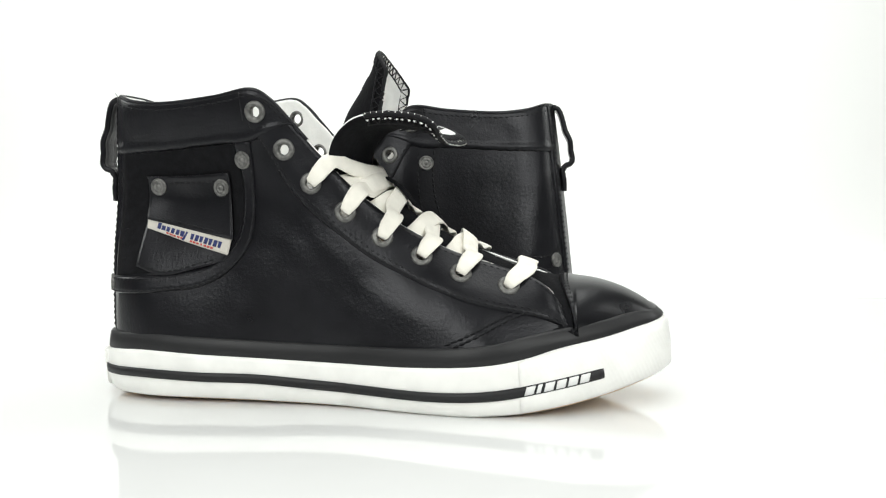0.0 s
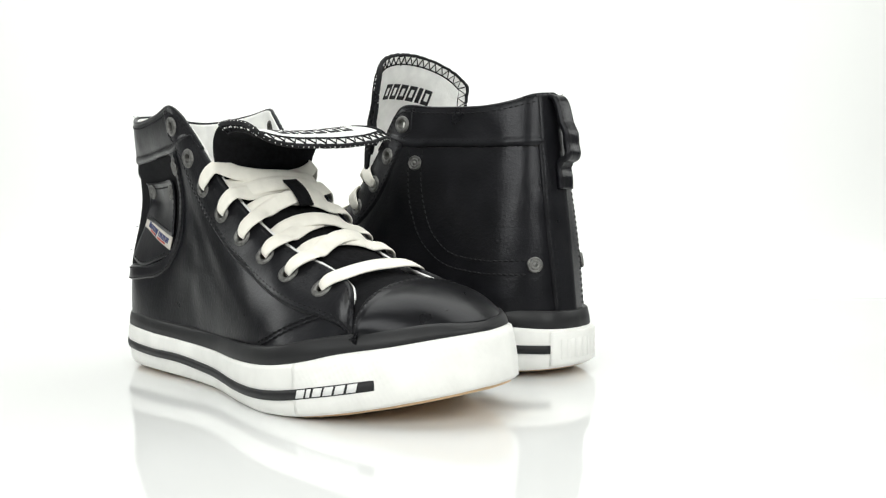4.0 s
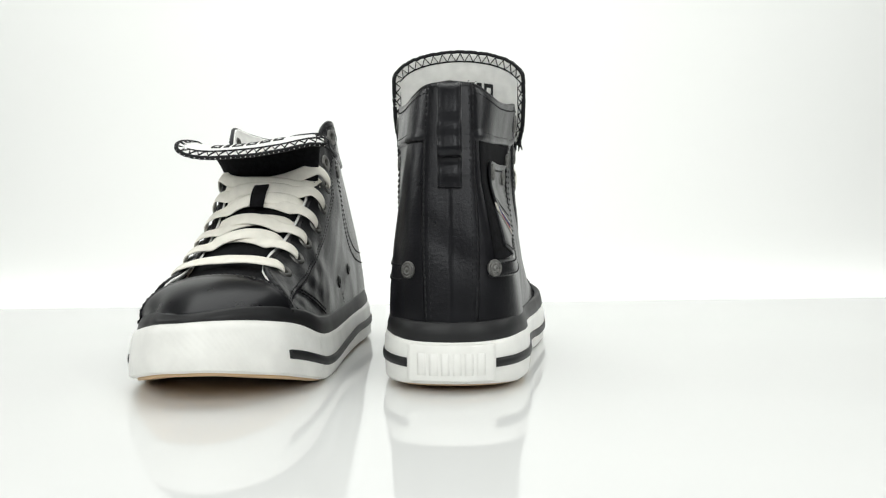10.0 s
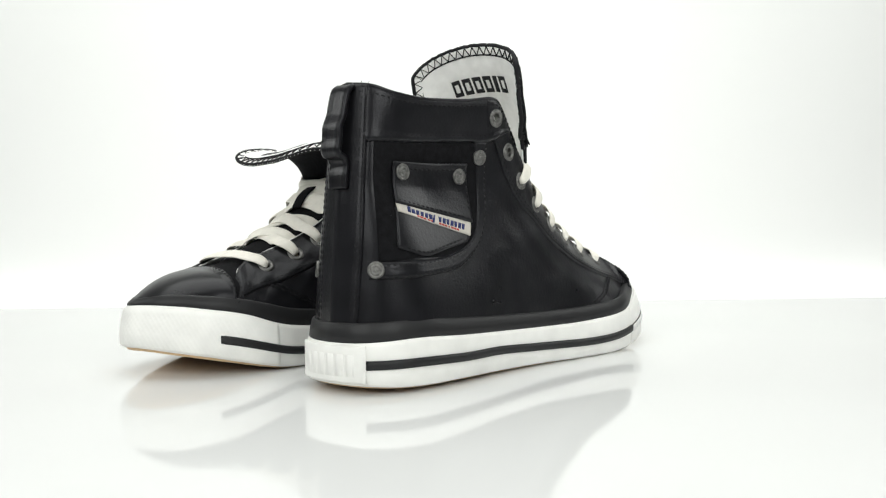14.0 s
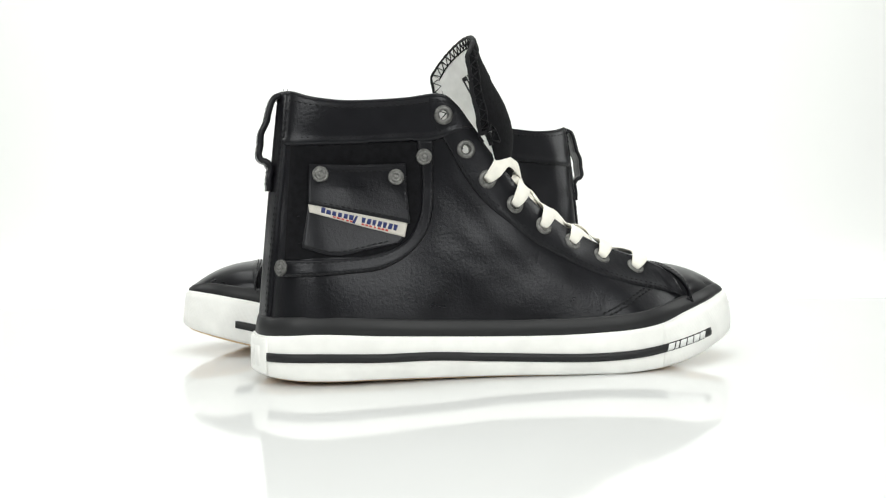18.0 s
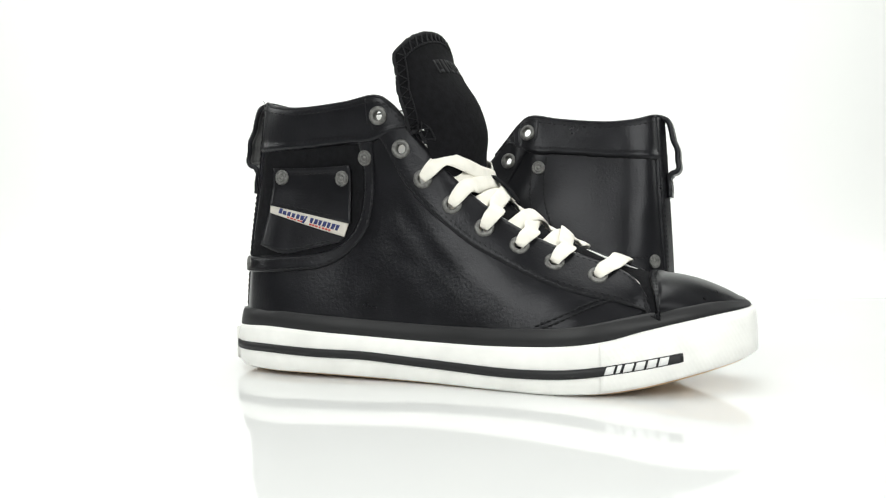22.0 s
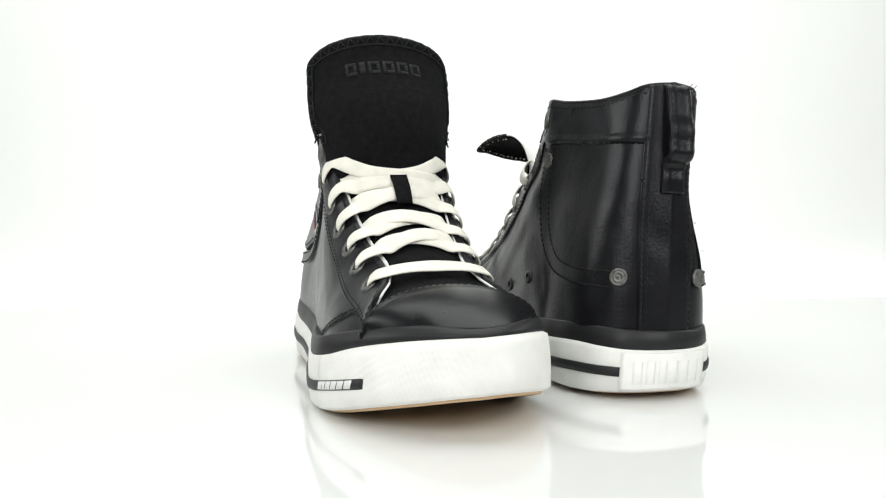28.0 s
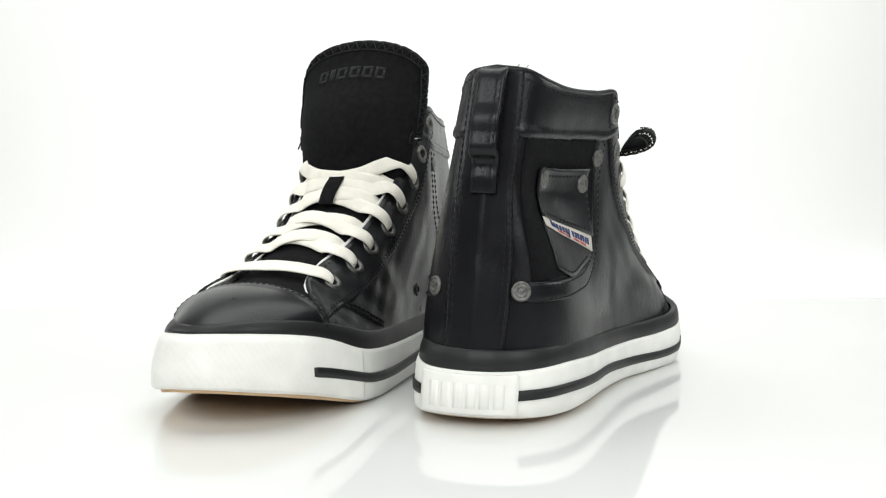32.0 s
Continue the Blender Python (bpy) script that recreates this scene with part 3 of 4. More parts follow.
def build_upper(sh):
    holes = {}
    for sd in (-1, 1):
        holes[sd] = [spot(sd, *e)[0] for e in EYELETS]

    for sd, nm in ((-1, "outer_quarter"), (1, "inner_quarter")):
        s, v = np.meshgrid(np.r_[np.linspace(0, 5, 46)[:-1], np.linspace(5, 15, 150)], np.linspace(0, 1, 84), indexing="ij")
        p, n = quarter(sd, s, v), facing(sd, s, v)
        hp = np.array(holes[sd])
        keep = lambda c, hp=hp: np.linalg.norm(hp[None] - c[:, None], axis=2).min(1) > 3.5
        q = sh.sheet(nm, p, n, 0.0, 1.3, LEATHER, label="black grained leather quarter", keep=keep)
        tall = np.linalg.norm(quarter(sd, s, np.ones_like(s)) - quarter(sd, s, np.zeros_like(s)), axis=-1)
        v2 = v * (1 + 1.6 / np.maximum(tall, 12) * np.clip((s - 7.0) / 0.8, 0, 1) * (1 - np.clip((s - 12.6) / 1.2, 0, 1)))
        sl = s * 14.0 / 15.0
        sh.sheet("lining", quarter(sd, sl, v2), facing(sd, sl, v), -1.4, 1.0, LINING, label="white textile lining", keep=keep)
        # lace-edge facing
        line = [(90, 142), (97, 134), (101.5, 127), (104.8, 121), (109.3, 112.7), (121.8, 96.8), (137.4, 84), (153, 72.6), (168.6, 64.4), (184.2, 57), (199.8, 51.2), (215.3, 46.8), (230.8, 43.6), (243, 40)]
        sv = np.stack(locate_all(sd, *along(line, 60).T), 1)
        o = np.argsort(sv[:, 0])
        ss = np.linspace(sv[:, 0].min() + 0.02, 14.7, 150)
        vb = np.interp(ss, sv[o, 0], sv[o, 1])
        w = np.linspace(0, 1, 26)
        gs = np.repeat(ss[:, None], 26, 1)
        gv = vb[:, None] * (1 - w) + 1.0 * w
        pp, nn = quarter(sd, gs, gv), facing(sd, gs, gv)
        off = np.broadcast_to(np.interp(w, [0, 0.03, 0.1, 0.92, 1], [0.15, 1.05, 1.3, 1.2, 0.5]), gs.shape)
        eyestay = sh.sheet("eyestay", pp, nn, off, 1.2, LEATHER, label="black leather eyelet facing", keep=keep)
        for k in (0.06, 0.14):
            gv2 = vb * (1 - k) + k
            sh.stitches("stitching", quarter(sd, ss, gv2) + facing(sd, ss, gv2) * 1.2, facing(sd, ss, gv2), eyestay)
        gv2 = vb * 0.1 + 0.9
        sh.stitches("stitching", quarter(sd, ss, gv2) + facing(sd, ss, gv2) * 1.2, facing(sd, ss, gv2), eyestay, high=0.3)
        # two rows down the facing's front edge
        for fs in (14.05, 14.32):
            fv = np.linspace(0.12, 0.9, 40)
            sa = np.full(40, fs)
            sh.stitches("stitching", quarter(sd, sa, fv) + facing(sd, sa, fv) * 1.3, facing(sd, sa, fv), eyestay)
        # crossing seam at the end of the facing
        sh.seam(sd, [(189, 31.5), (200, 36), (215, 43), (232, 49)], 0.6, 60, q, 2.4)
        # collar band
        ss = np.linspace(0.0, 7.35, 110)
        zb = of_x([(5, 129), (44, 129.6), (73, 131.3), (96, 132.5), (106, 137), (118, 140)])
        vv = np.linspace(0, 1, 201)
        col = quarter(sd, np.repeat(ss[:, None], 201, 1), np.repeat(vv[None], len(ss), 0))
        vb = vv[np.argmin(np.abs(col[..., 2] - zb(col[..., 0].ravel()).reshape(col.shape[:2])), axis=1)]
        vb[-4:] = np.minimum(vb[-4:], 0.985)
        w = np.linspace(0, 1, 22)
        gs, gv = np.repeat(ss[:, None], 22, 1), vb[:, None] * (1 - w) + w
        pp, nn = quarter(sd, gs, gv), facing(sd, gs, gv)
        off = np.broadcast_to(np.interp(w, [0, 0.04, 0.12, 0.2, 0.9, 1], [0.4, 1.7, 1.9, 1.25, 1.2, 0.8]), gs.shape)
        if sh.lean and sd > 0:
            # creases drawn towards the top eyelet
            near = np.exp(-((gs - 6.0) / 0.75) ** 2) * np.sin(np.pi * np.clip(w, 0, 1))[None]
            off = off + near * (0.55 * np.sin(11.0 * gs - 5.5 * w[None]) + 0.3 * np.sin(19.0 * gs - 9.0 * w[None] + 1.0))
        collar = sh.sheet("collar_band", pp, nn, off, 1.2, LEATHER, label="black leather collar band", keep=keep)
        for k in (0.17, 0.87):
            gv2 = vb * (1 - k) + k
            sh.stitches("stitching", quarter(sd, ss, gv2) + facing(sd, ss, gv2) * 1.25, facing(sd, ss, gv2), collar)
        ss2 = np.linspace(0, 7.6, 120)
        sh.tube("collar_piping", quarter(sd, ss2, np.ones(120)) + facing(sd, ss2, np.ones(120)) * -0.1, 1.25, LEATHER, collar)
        # rings
        for k, e in enumerate(EYELETS):
            c, m = spot(sd, *e, 1.1)
            sh.turned("eyelet", c, m, [(4.5, -3.2), (4.4, -3.9), (3.4, -4.2), (2.8, -3.7), (2.6, 0.3), (3.0, 0.9), (3.9, 1.05), (4.7, 0.9), (5.4, 0.35), (5.5, -0.6)], METAL, eyestay if k else collar, label="aged metal eyelet")
    # toe cap and its seam
    p, n = toe_shape(56, 26)
    lip = np.broadcast_to(np.interp(np.linspace(0, 1, 26), [0, 0.04, 0.12, 0.17, 1], [0.8, 1.15, 1.1, 0.5, 0.4]), p.shape[:2])
    sh.sheet("toe_cap", p, n, lip, 1.9, TOE_LEATHER, label="smooth black leather toe cap")
    sh.stitches("stitching", p[3:-3, 1] + n[3:-3, 1] * 1.05, n[3:-3, 1], high=0.6)
    sh.stitches("stitching", p[3:-3, 2] + n[3:-3, 2] * 1.05, n[3:-3, 2], high=0.6)
    # vamp underlay between the facings and the toe cap
    back = np.linspace(0, 1, 12)[None, :, None]
    base = p[:, 1][:, None] * np.ones((1, 12, 1))
    vamp = base + back * np.array([-30.0, 0.0, 7.0]) + np.array([2.0, 0.0, -0.7])
    vamp[..., 1] = vamp[..., 1] * (1 - 0.1 * back[..., 0])
    vamp[..., 2] -= back[..., 0] * 6.0 * np.linspace(-1, 1, 56)[:, None] ** 2
    vn = np.broadcast_to(n[:, 2][:, None], vamp.shape)
    sh.sheet("vamp", vamp, vn, -0.4, 1.0, TWILL, label="black cotton twill vamp")
    # back strip
    sw, vw = np.meshgrid(np.linspace(-1, 1, 26), np.linspace(0.0, 1.0, 60), indexing="ij")
    s = sw * (0.62 + 0.32 * vw)
    pp, nn = quarter(-1, s, vw), facing(-1, s, vw)
    off = 1.9 - 1.2 * np.abs(sw) ** 14
    strip = sh.sheet("heel_strip", pp, nn, off, 2.4, LEATHER, label="black leather back strip")
    for k in (-0.9, -0.74, 0.74, 0.9):
        v1 = np.linspace(0.03, 0.985, 160)
        s1 = k * (0.62 + 0.32 * v1)
        sh.stitches("stitching", quarter(-1, s1, v1) + facing(-1, s1, v1) * 1.85, facing(-1, s1, v1), strip, high=0.3)
    # pull tab: a strap in a loop
    path = along([(10.5, 159), (7.2, 158), (3.2, 149), (0.2, 140), (-2.4, 130.5), (-2.6, 125), (-0.8, 121.4), (1.7, 120.2), (3.0, 117), (2.7, 111), (2.3, 104.5)], 60)
    path[:, 0] += 0.55 * np.sin(np.linspace(0, 26, 60)) * np.interp(np.arange(60), [0, 10, 20, 45, 59], [0, 0.3, 1, 1, 0])
    t = unit(np.gradient(path, axis=0))
    nrm = np.c_[t[:, 1], np.zeros(60), -t[:, 0]]
    if nrm[20, 0] > 0:
        nrm = -nrm
    q = np.linspace(-1, 1, 9)
    pp = np.stack([np.c_[path[:, 0], np.full(60, 6.4 * k), path[:, 1]] for k in q], 1)
    nn = np.repeat(nrm[:, None], 9, 1)
    off = np.broadcast_to(np.where(np.abs(q) > 0.9, 0.5, np.where(np.abs(q) > 0.6, 1.0, 0.7)), (60, 9))
    tab = sh.sheet("pull_tab", pp, nn, off, 2.8, LEATHER, label="black leather pull tab loop")
    for k in (-0.78, 0.78):
        sh.stitches("stitching", np.c_[path[:, 0], np.full(60, 6.4 * k), path[:, 1]] + nrm * 0.95, nrm, tab, high=0.25)


def build_loose_threads(sh):
    rnd = random.Random(11)
    for k in range(7):
        sd = rnd.choice((-1, 1))
        s0 = rnd.uniform(0.55, 1.05)
        c = quarter(sd, np.array([s0]), np.array([0.985]))[0]
        d = unit(np.array([rnd.uniform(-1.0, 0.2), sd * rnd.uniform(0.2, 1.0), rnd.uniform(0.1, 1.0)]))
        bend = np.array([rnd.uniform(-1, 1), rnd.uniform(-1, 1), rnd.uniform(-1.5, 0.5)])
        w = np.linspace(0, 1, 10)[:, None]
        size = rnd.uniform(1.5, 4.0)
        sh.tube("loose_thread", c + d * w * size + bend * w**2 * 1.3, 0.16, THREAD, None, 5)
    for k in range(2):
        x, z = rnd.uniform(18, 24), rnd.uniform(69, 95)
        c, m = spot(-1, x, z, 2.0)
        w = np.linspace(0, 1, 8)[:, None]
        sh.tube("loose_thread", c + w * (m * 0.8 + np.array([-1.2, 0, rnd.uniform(-1, 1)])), 0.15, THREAD, None, 5)


def build_side_details(sh):
    # dark twill window, curved strap, pocket with its label on the outer side
    inner = [(8, 66), (30, 66.2), (49.7, 67.2), (66, 70.4), (77, 76.6), (83.6, 87.7), (86, 100.5), (86, 116.6), (83, 132)]
    outer = [(6, 56.8), (30, 57.4), (43, 58.3), (62.6, 60.6), (77.4, 68.4), (89, 82.8), (91.9, 94), (92.6, 110), (92.6, 132)]
    zs = np.linspace(65.5, 131, 34)
    ip = along(inner, 200)
    rows = []
    for z in zs:
        xr = np.interp(z, ip[:, 1], ip[:, 0]) if z > 70 else np.interp(z, [65.5, 66.2, 67.2, 70], [20, 32, 50, 64])
        rows.append(np.c_[np.linspace(9.5 + (z - 65) * 0.085, max(xr + 1, 16), 30), np.full(30, z)])
    sh.patch("twill_panel", -1, np.array(rows), 0.5, 0.6, TWILL, label="black cotton twill side panel")
    g = between(inner, outer, 90, 9)
    strap = sh.patch("side_strap", -1, g, np.broadcast_to(np.array([0.6, 1.4, 1.55, 1.5, 1.5, 1.5, 1.55, 1.4, 0.5]), (90, 9)), 1.4, LEATHER, label="curved black leather side strap")
    a, b = along(inner, 90), along(outer, 90)
    sh.seam(-1, a * 0.8 + b * 0.2, 1.5, 110, strap)
    sh.seam(-1, a * 0.12 + b * 0.88, 1.5, 110, strap)
    # pocket; on the worn shoe it sits a little lower and further forward
    def fit(pts):
        return [(x + 1.5 + 4.3 * (77 - x) / 54, z - 2.2) if sh.lean else (x, z) for x, z in pts]

    lowr = between(fit([(22.6, 94.5), (48, 87), (76, 79)]), fit([(18.7, 73), (35, 68.2), (55, 71.3), (72, 74.6)]), 34, 12)
    pocket = sh.patch("pocket", -1, lowr, 1.5, 1.2, LEATHER, label="black leather side pocket")
    flap = between(fit([(24.3, 119), (50, 118.6), (77.4, 119.4)]), fit([(22.8, 96.2), (48, 91), (78.6, 85)]), 34, 16)
    lift = 2.2 + 0.9 * (np.linspace(0, 1, 16)[None, :] < 0.06) + 0 * flap[..., 0] + 0.5 * np.linspace(-1, 1, 34)[:, None] ** 2
    flap_ob = sh.patch("pocket_flap", -1, flap, lift, 1.5, LEATHER, None, "black leather pocket flap")
    sh.seam(-1, fit([(25.5, 115.2), (50, 114.9), (76.5, 115.6)]), 2.4, 70, flap_ob)
    sh.seam(-1, fit([(24.4, 98.2), (48, 93.2), (76.6, 87.6)]), 2.4, 70, flap_ob)
    sh.seam(-1, fit([(76.9, 116), (77.3, 102), (77.3, 89)]), 2.7, 40, flap_ob)
    sh.seam(-1, fit([(20.8, 73.6), (35.2, 70.1), (54, 73), (68, 76)]), 1.6, 70, pocket)
    lab = between(fit([(22.9, 96.6), (48, 91.4), (77.2, 85.4)]), fit([(23.4, 91.8), (48, 84.7), (75.0, 77.6)]), 40, 7)
    tag = sh.patch("label", -1, lab, 2.0, 0.5, LABEL_CLOTH, None, "cream woven label with blue and red print")
    def mark(name, u0, u1, w0, w1, mat, slant=0.0):
        gg = np.zeros((4, 2, 2))
        top, bot = along(fit([(22.9, 96.6), (48, 91.4), (77.2, 85.4)]), 101), along(fit([(23.4, 91.8), (48, 84.7), (75.0, 77.6)]), 101)
        for i, u in enumerate(np.linspace(u0, u1, 4)):
            for j, w in enumerate((w0, w1)):
                uu = np.clip(u - slant * w, 0, 1)
                k = int(round(uu * 100))
                gg[i, j] = top[k] * (1 - w) + bot[k] * w
        sh.patch(name, -1, gg, 2.2, 0.25, mat, tag)
    for k in range(6):
        u = 0.13 + k * 0.058
        mark("blue_mark", u, u + 0.043, 0.14 if k == 0 else 0.3, 0.72, BLUE_PRINT, 0.02)
    mark("blue_mark", 0.49, 0.515, 0.26, 0.95, BLUE_PRINT, 0.05)
    for k in range(7):
        u = 0.55 + k * 0.055
        mark("blue_mark", u, u + 0.038, 0.3, 0.72, BLUE_PRINT, 0.02)
    for k in range(5):
        mark("red_mark", 0.24 + k * 0.045, 0.272 + k * 0.045, 0.78, 0.92, RED_PRINT)
    for k in range(7):
        mark("red_mark", 0.54 + k * 0.042, 0.568 + k * 0.042, 0.78, 0.92, RED_PRINT)
    # matching stitched line on the inner side
    sh.seam(1, [(83.5, 130), (84.5, 115), (82, 96), (74, 78), (62, 68), (45, 64), (12, 63.5)], 0.2, 110, None, 0.0, "stitching")
    sh.seam(1, [(93, 130), (93.5, 112), (91, 92), (83, 74), (66, 61), (45, 56.5), (10, 55.5)], 0.2, 110, None, 0.0, "stitching")
    # rivets
    dome = [(4.6, -0.6), (4.6, 0.4), (4.3, 0.85), (3.7, 0.95), (3.35, 0.7), (3.0, 0.7), (2.7, 1.0), (1.9, 1.05), (1.6, 0.75), (1.2, 0.8), (0.9, 1.1), (0.1, 1.15)]
    for sd, x, z, off in ((-1, *fit([(30.2, 113.2)])[0], 2.6), (-1, *fit([(72, 111.6)])[0], 2.6), (-1, 87.6, 123, 1.4), (-1, 6.2 if sh.lean else 8.4, 61.8, 1.6), (1, 88.5, 122, 0.2), (1, 9.0, 61.0, 0.4)):
        c, m = spot(sd, x, z, off)
        sh.turned("rivet", c, m, dome, METAL, label="round aged metal rivet")
    for x, z in VENTS:
        c, m = spot(1, x, z, 0.1)
        sh.turned("vent_eyelet", c, m, [(1.7, -1.0), (1.7, 0.4), (2.2, 0.75), (3.3, 0.7), (3.9, 0.2), (3.9, -0.5)], DARK_METAL, label="small dark metal vent eyelet")


# tongue: rows of distance, centre x, centre z, half width, drop of the edges
TONGUE_LOW = [(240, 55.0, 28, 6), (226, 61, 28, 10), (200, 73.5, 28.5, 12), (178, 85, 29, 12), (160, 98.3, 30, 12), (150, 108.6, 32, 13)]
TONGUE_UP = [(148, 121, 36, 19), (149.5, 137.5, 39.5, 29.5), (144.5, 154.5, 42, 30.5), (133.5, 171.5, 43.5, 24.5), (127, 182, 43.5, 18), (121.8, 195.6, 42, 15)]
TONGUE_FOLDED = [(146.0, 118, 31.5, 14), (147.0, 126, 34.5, 12), (151, 132.5, 38, 8), (158, 136.3, 41.5, 4), (170, 137.0, 44.5, 2), (181, 135, 45.5, 1), (188.5, 131.3, 46, 0), (193.5, 127.8, 46, 0)]


def tongue_surface(folded, nl, nq):
    rows = np.array(TONGUE_LOW + (TONGUE_FOLDED if folded else TONGUE_UP), float)
    d = np.r_[0, np.cumsum(np.linalg.norm(np.diff(rows[:, :2], axis=0), axis=1))]
    keys = np.c_[d, rows]
    L = d[-1]
    start = d[len(TONGUE_LOW)]
    l0 = np.linspace(0, L, nl)
    q = np.linspace(-1, 1, nq)
    p = np.zeros((nl, nq, 3))
    for j, k in enumerate(q):
        short = 5.0 - 5.0 * math.exp(-((k - 0.32) / 0.36) ** 2) + (8.0 if k > 0 else 3.0) * abs(k) ** 3.5 if folded else 12.0 * abs(k) ** 1.9
        pull = short * np.clip((l0 - (L - 45)) / 45, 0, 1) ** 1.5
        r = hermite(keys, l0 - pull)
        r2 = hermite(keys, np.minimum(l0 - pull + 1.0, L))
        r1 = hermite(keys, np.maximum(np.minimum(l0 - pull + 1.0, L) - 2.0, 0))
        t = unit((r2 - r1)[:, :2])
        n = np.c_[t[:, 1], -t[:, 0]]
        n = np.where((n[:, :1] < 0) & (l0[:, None] < start), -n, n)
        drop = r[:, 3] * abs(k) ** 2
        if not folded and k > 0:
            drop = drop * (1 - 0.12 * np.clip((l0 - start - 15) / 45, 0, 1))
        c = r[:, :2] - n * drop[:, None]
        y = r[:, 2] * np.sin(k * 1.35) / np.sin(1.35)
        if not folded and k > 0:
            y = y * (1 - 0.05 * np.clip((l0 - start + 5) / 25, 0, 1))
        z = c[:, 1].copy()
        if folded:
            w = np.clip((l0 - start - 12) / (L - start - 12), 0, 1)
            wave = hermite([(-1, 0.5), (-0.75, -3.0), (-0.4, -5.0), (0, -3.0), (0.3, 0.5), (0.7, 1.5), (1, -2.0)], [k])[0, 0]
            z = z + (wave - 0.05 * y) * w
            y = (y * np.where(y < 0, 1 - 0.04 * w, 1.0)) + 5.0 * w
        p[:, j] = np.c_[c[:, 0], y, z]
    n = unit(np.cross(np.gradient(p, axis=0), np.gradient(p, axis=1)))
    ref = n[2, nq // 2]
    if ref[2] < 0:
        n = -n
    return p, n, l0, q, start


def build_tongue(sh, folded):
    nl, nq = 90, 41
    p, n, l, q, start = tongue_surface(folded, nl, nq)
    front = sh.sheet("tongue", p, n, 0.0, 1.0, TWILL, label="black cotton twill tongue" + (" folded forward" if folded else " standing upright"))
    i0 = int(np.searchsorted(l, start - 12))
    back = sh.sheet("tongue_lining", p[i0:], n[i0:], -1.05, 1.0, LINING, None, "white tongue lining with a black overlocked edge")
    # overlock: border cord and a zigzag thread on both faces
    L = l[-1]
    top_i = nl - 1
    ib = int(np.searchsorted(l, start + 20)) if folded else int(np.searchsorted(l, start + 5))
    border = [(i, 0) for i in range(ib, nl)] + [(top_i, j) for j in range(1, nq)] + [(i, nq - 1) for i in range(nl - 2, ib - 1, -1)]
    bp = np.array([p[a] for a in border])
    bn = np.array([n[a] for a in border])
    cen = p[(i0 + nl) // 2 + 8, nq // 2]
    s = np.r_[0, np.cumsum(np.linalg.norm(np.diff(bp, axis=0), axis=1))]
    m = int(s[-1] / 1.0)
    w = np.linspace(0, s[-1], m)
    bp = np.stack([np.interp(w, s, bp[:, c]) for c in range(3)], 1)
    bn = unit(np.stack([np.interp(w, s, bn[:, c]) for c in range(3)], 1))
    tan = unit(np.gradient(bp, axis=0))
    inw = unit(np.cross(bn, tan))
    if ((cen - bp) * inw).sum(1).mean() < 0:
        inw = -inw
    jit = np.array([noise.noise((k * 0.37, 0.0, 3.1)) for k in range(m)])[:, None]
    sh.tube("edge_cord", bp - bn * 1.0 + jit * 0.5 * inw, 1.35, THREAD, front, 7)
    deep = 5.6
    for face, off in ((-1, -2.25), (1, 0.25)):
        zig, k = [], 0
        for a in range(0, m - 1, 3):
            zig.append(bp[a] + inw[a] * (0.4 if k % 2 else deep + jit[a, 0] * 0.8) + bn[a] * off)
            k += 1
        sh.tube("overlock_stitch", np.array(zig), 0.6, THREAD, front, 5)
        line = bp[::2] + inw[::2] * deep + bn[::2] * off
        sh.tube("overlock_stitch", line, 0.5, THREAD, front, 5)
    if folded:
        sh.stitches("edge_stitch", bp + inw * (2.2 + jit * 1.2) + bn * 0.3, bn, front, 3.1, 1.9, 1.1, 0.5, LINING)
        sh.stitches("edge_stitch", bp - inw * 0.6 - bn * 1.0, -inw, front, 3.1, 1.6, 1.1, 1.0, LINING)
    # printed marks on the white face and tonal marks on the dark one
    def mark(name, l0, l1, k0, k1, face, mat):
        ii = np.linspace(l0, l1, 4)
        kk = np.linspace(k0, k1, 4)
        pts = np.zeros((4, 4, 3))
        nn = np.zeros((4, 4, 3))
        for a, lv in enumerate(ii):
            fi = np.clip((lv - l[0]) / (l[-1] - l[0]) * (nl - 1), 0, nl - 1.001)
            for b, kv in enumerate(kk):
                fj = np.clip((kv + 1) / 2 * (nq - 1), 0, nq - 1.001)
                i, j = int(fi), int(fj)
                u, v = fi - i, fj - j
                for arr, out in ((p, pts), (n, nn)):
                    out[a, b] = arr[i, j] * (1 - u) * (1 - v) + arr[i + 1, j] * u * (1 - v) + arr[i, j + 1] * (1 - u) * v + arr[i + 1, j + 1] * u * v
        nn = unit(nn)
        if face < 0:
            sh.sheet(name, pts, -nn, 2.25, 0.3, mat, back)
        else:
            sh.sheet(name, pts, nn, 0.35, 0.5, mat, front)
    l0, high = (L - 22, 9.5) if folded else (L - 30, 11.0)
    x = -0.42
    for k in range(6):
        wide = 0.06 if k == 1 else 0.115
        # each one a small hollow block
        bar = 0.03
        cells = [(0, high, 0, wide)] if k == 1 else [(0, high, 0, bar), (0, 2.6, bar, wide), (high - 2.6, high, bar, wide), (2.6, high - 2.6, wide - bar, wide)]
        for a0, a1, b0, b1 in cells:
            mark("print_mark", l0 + a0, l0 + a1, x + b0, x + b1, -1, BLACK_PRINT)
            if not folded:
                mark("tonal_mark", l0 + 4 + a0 * 0.8, l0 + 4 + a1 * 0.8, x + b0, x + b1, 1, THREAD)
        x += wide + 0.03
    # lace loop in the middle
    i = int(np.argmin(np.abs(p[:, nq // 2, 0] - 156.5)))
    seg = slice(i - 6, i + 7)
    mid = nq // 2
    pp, nn2 = p[seg, mid - 2:mid + 3], n[seg, mid - 2:mid + 3]
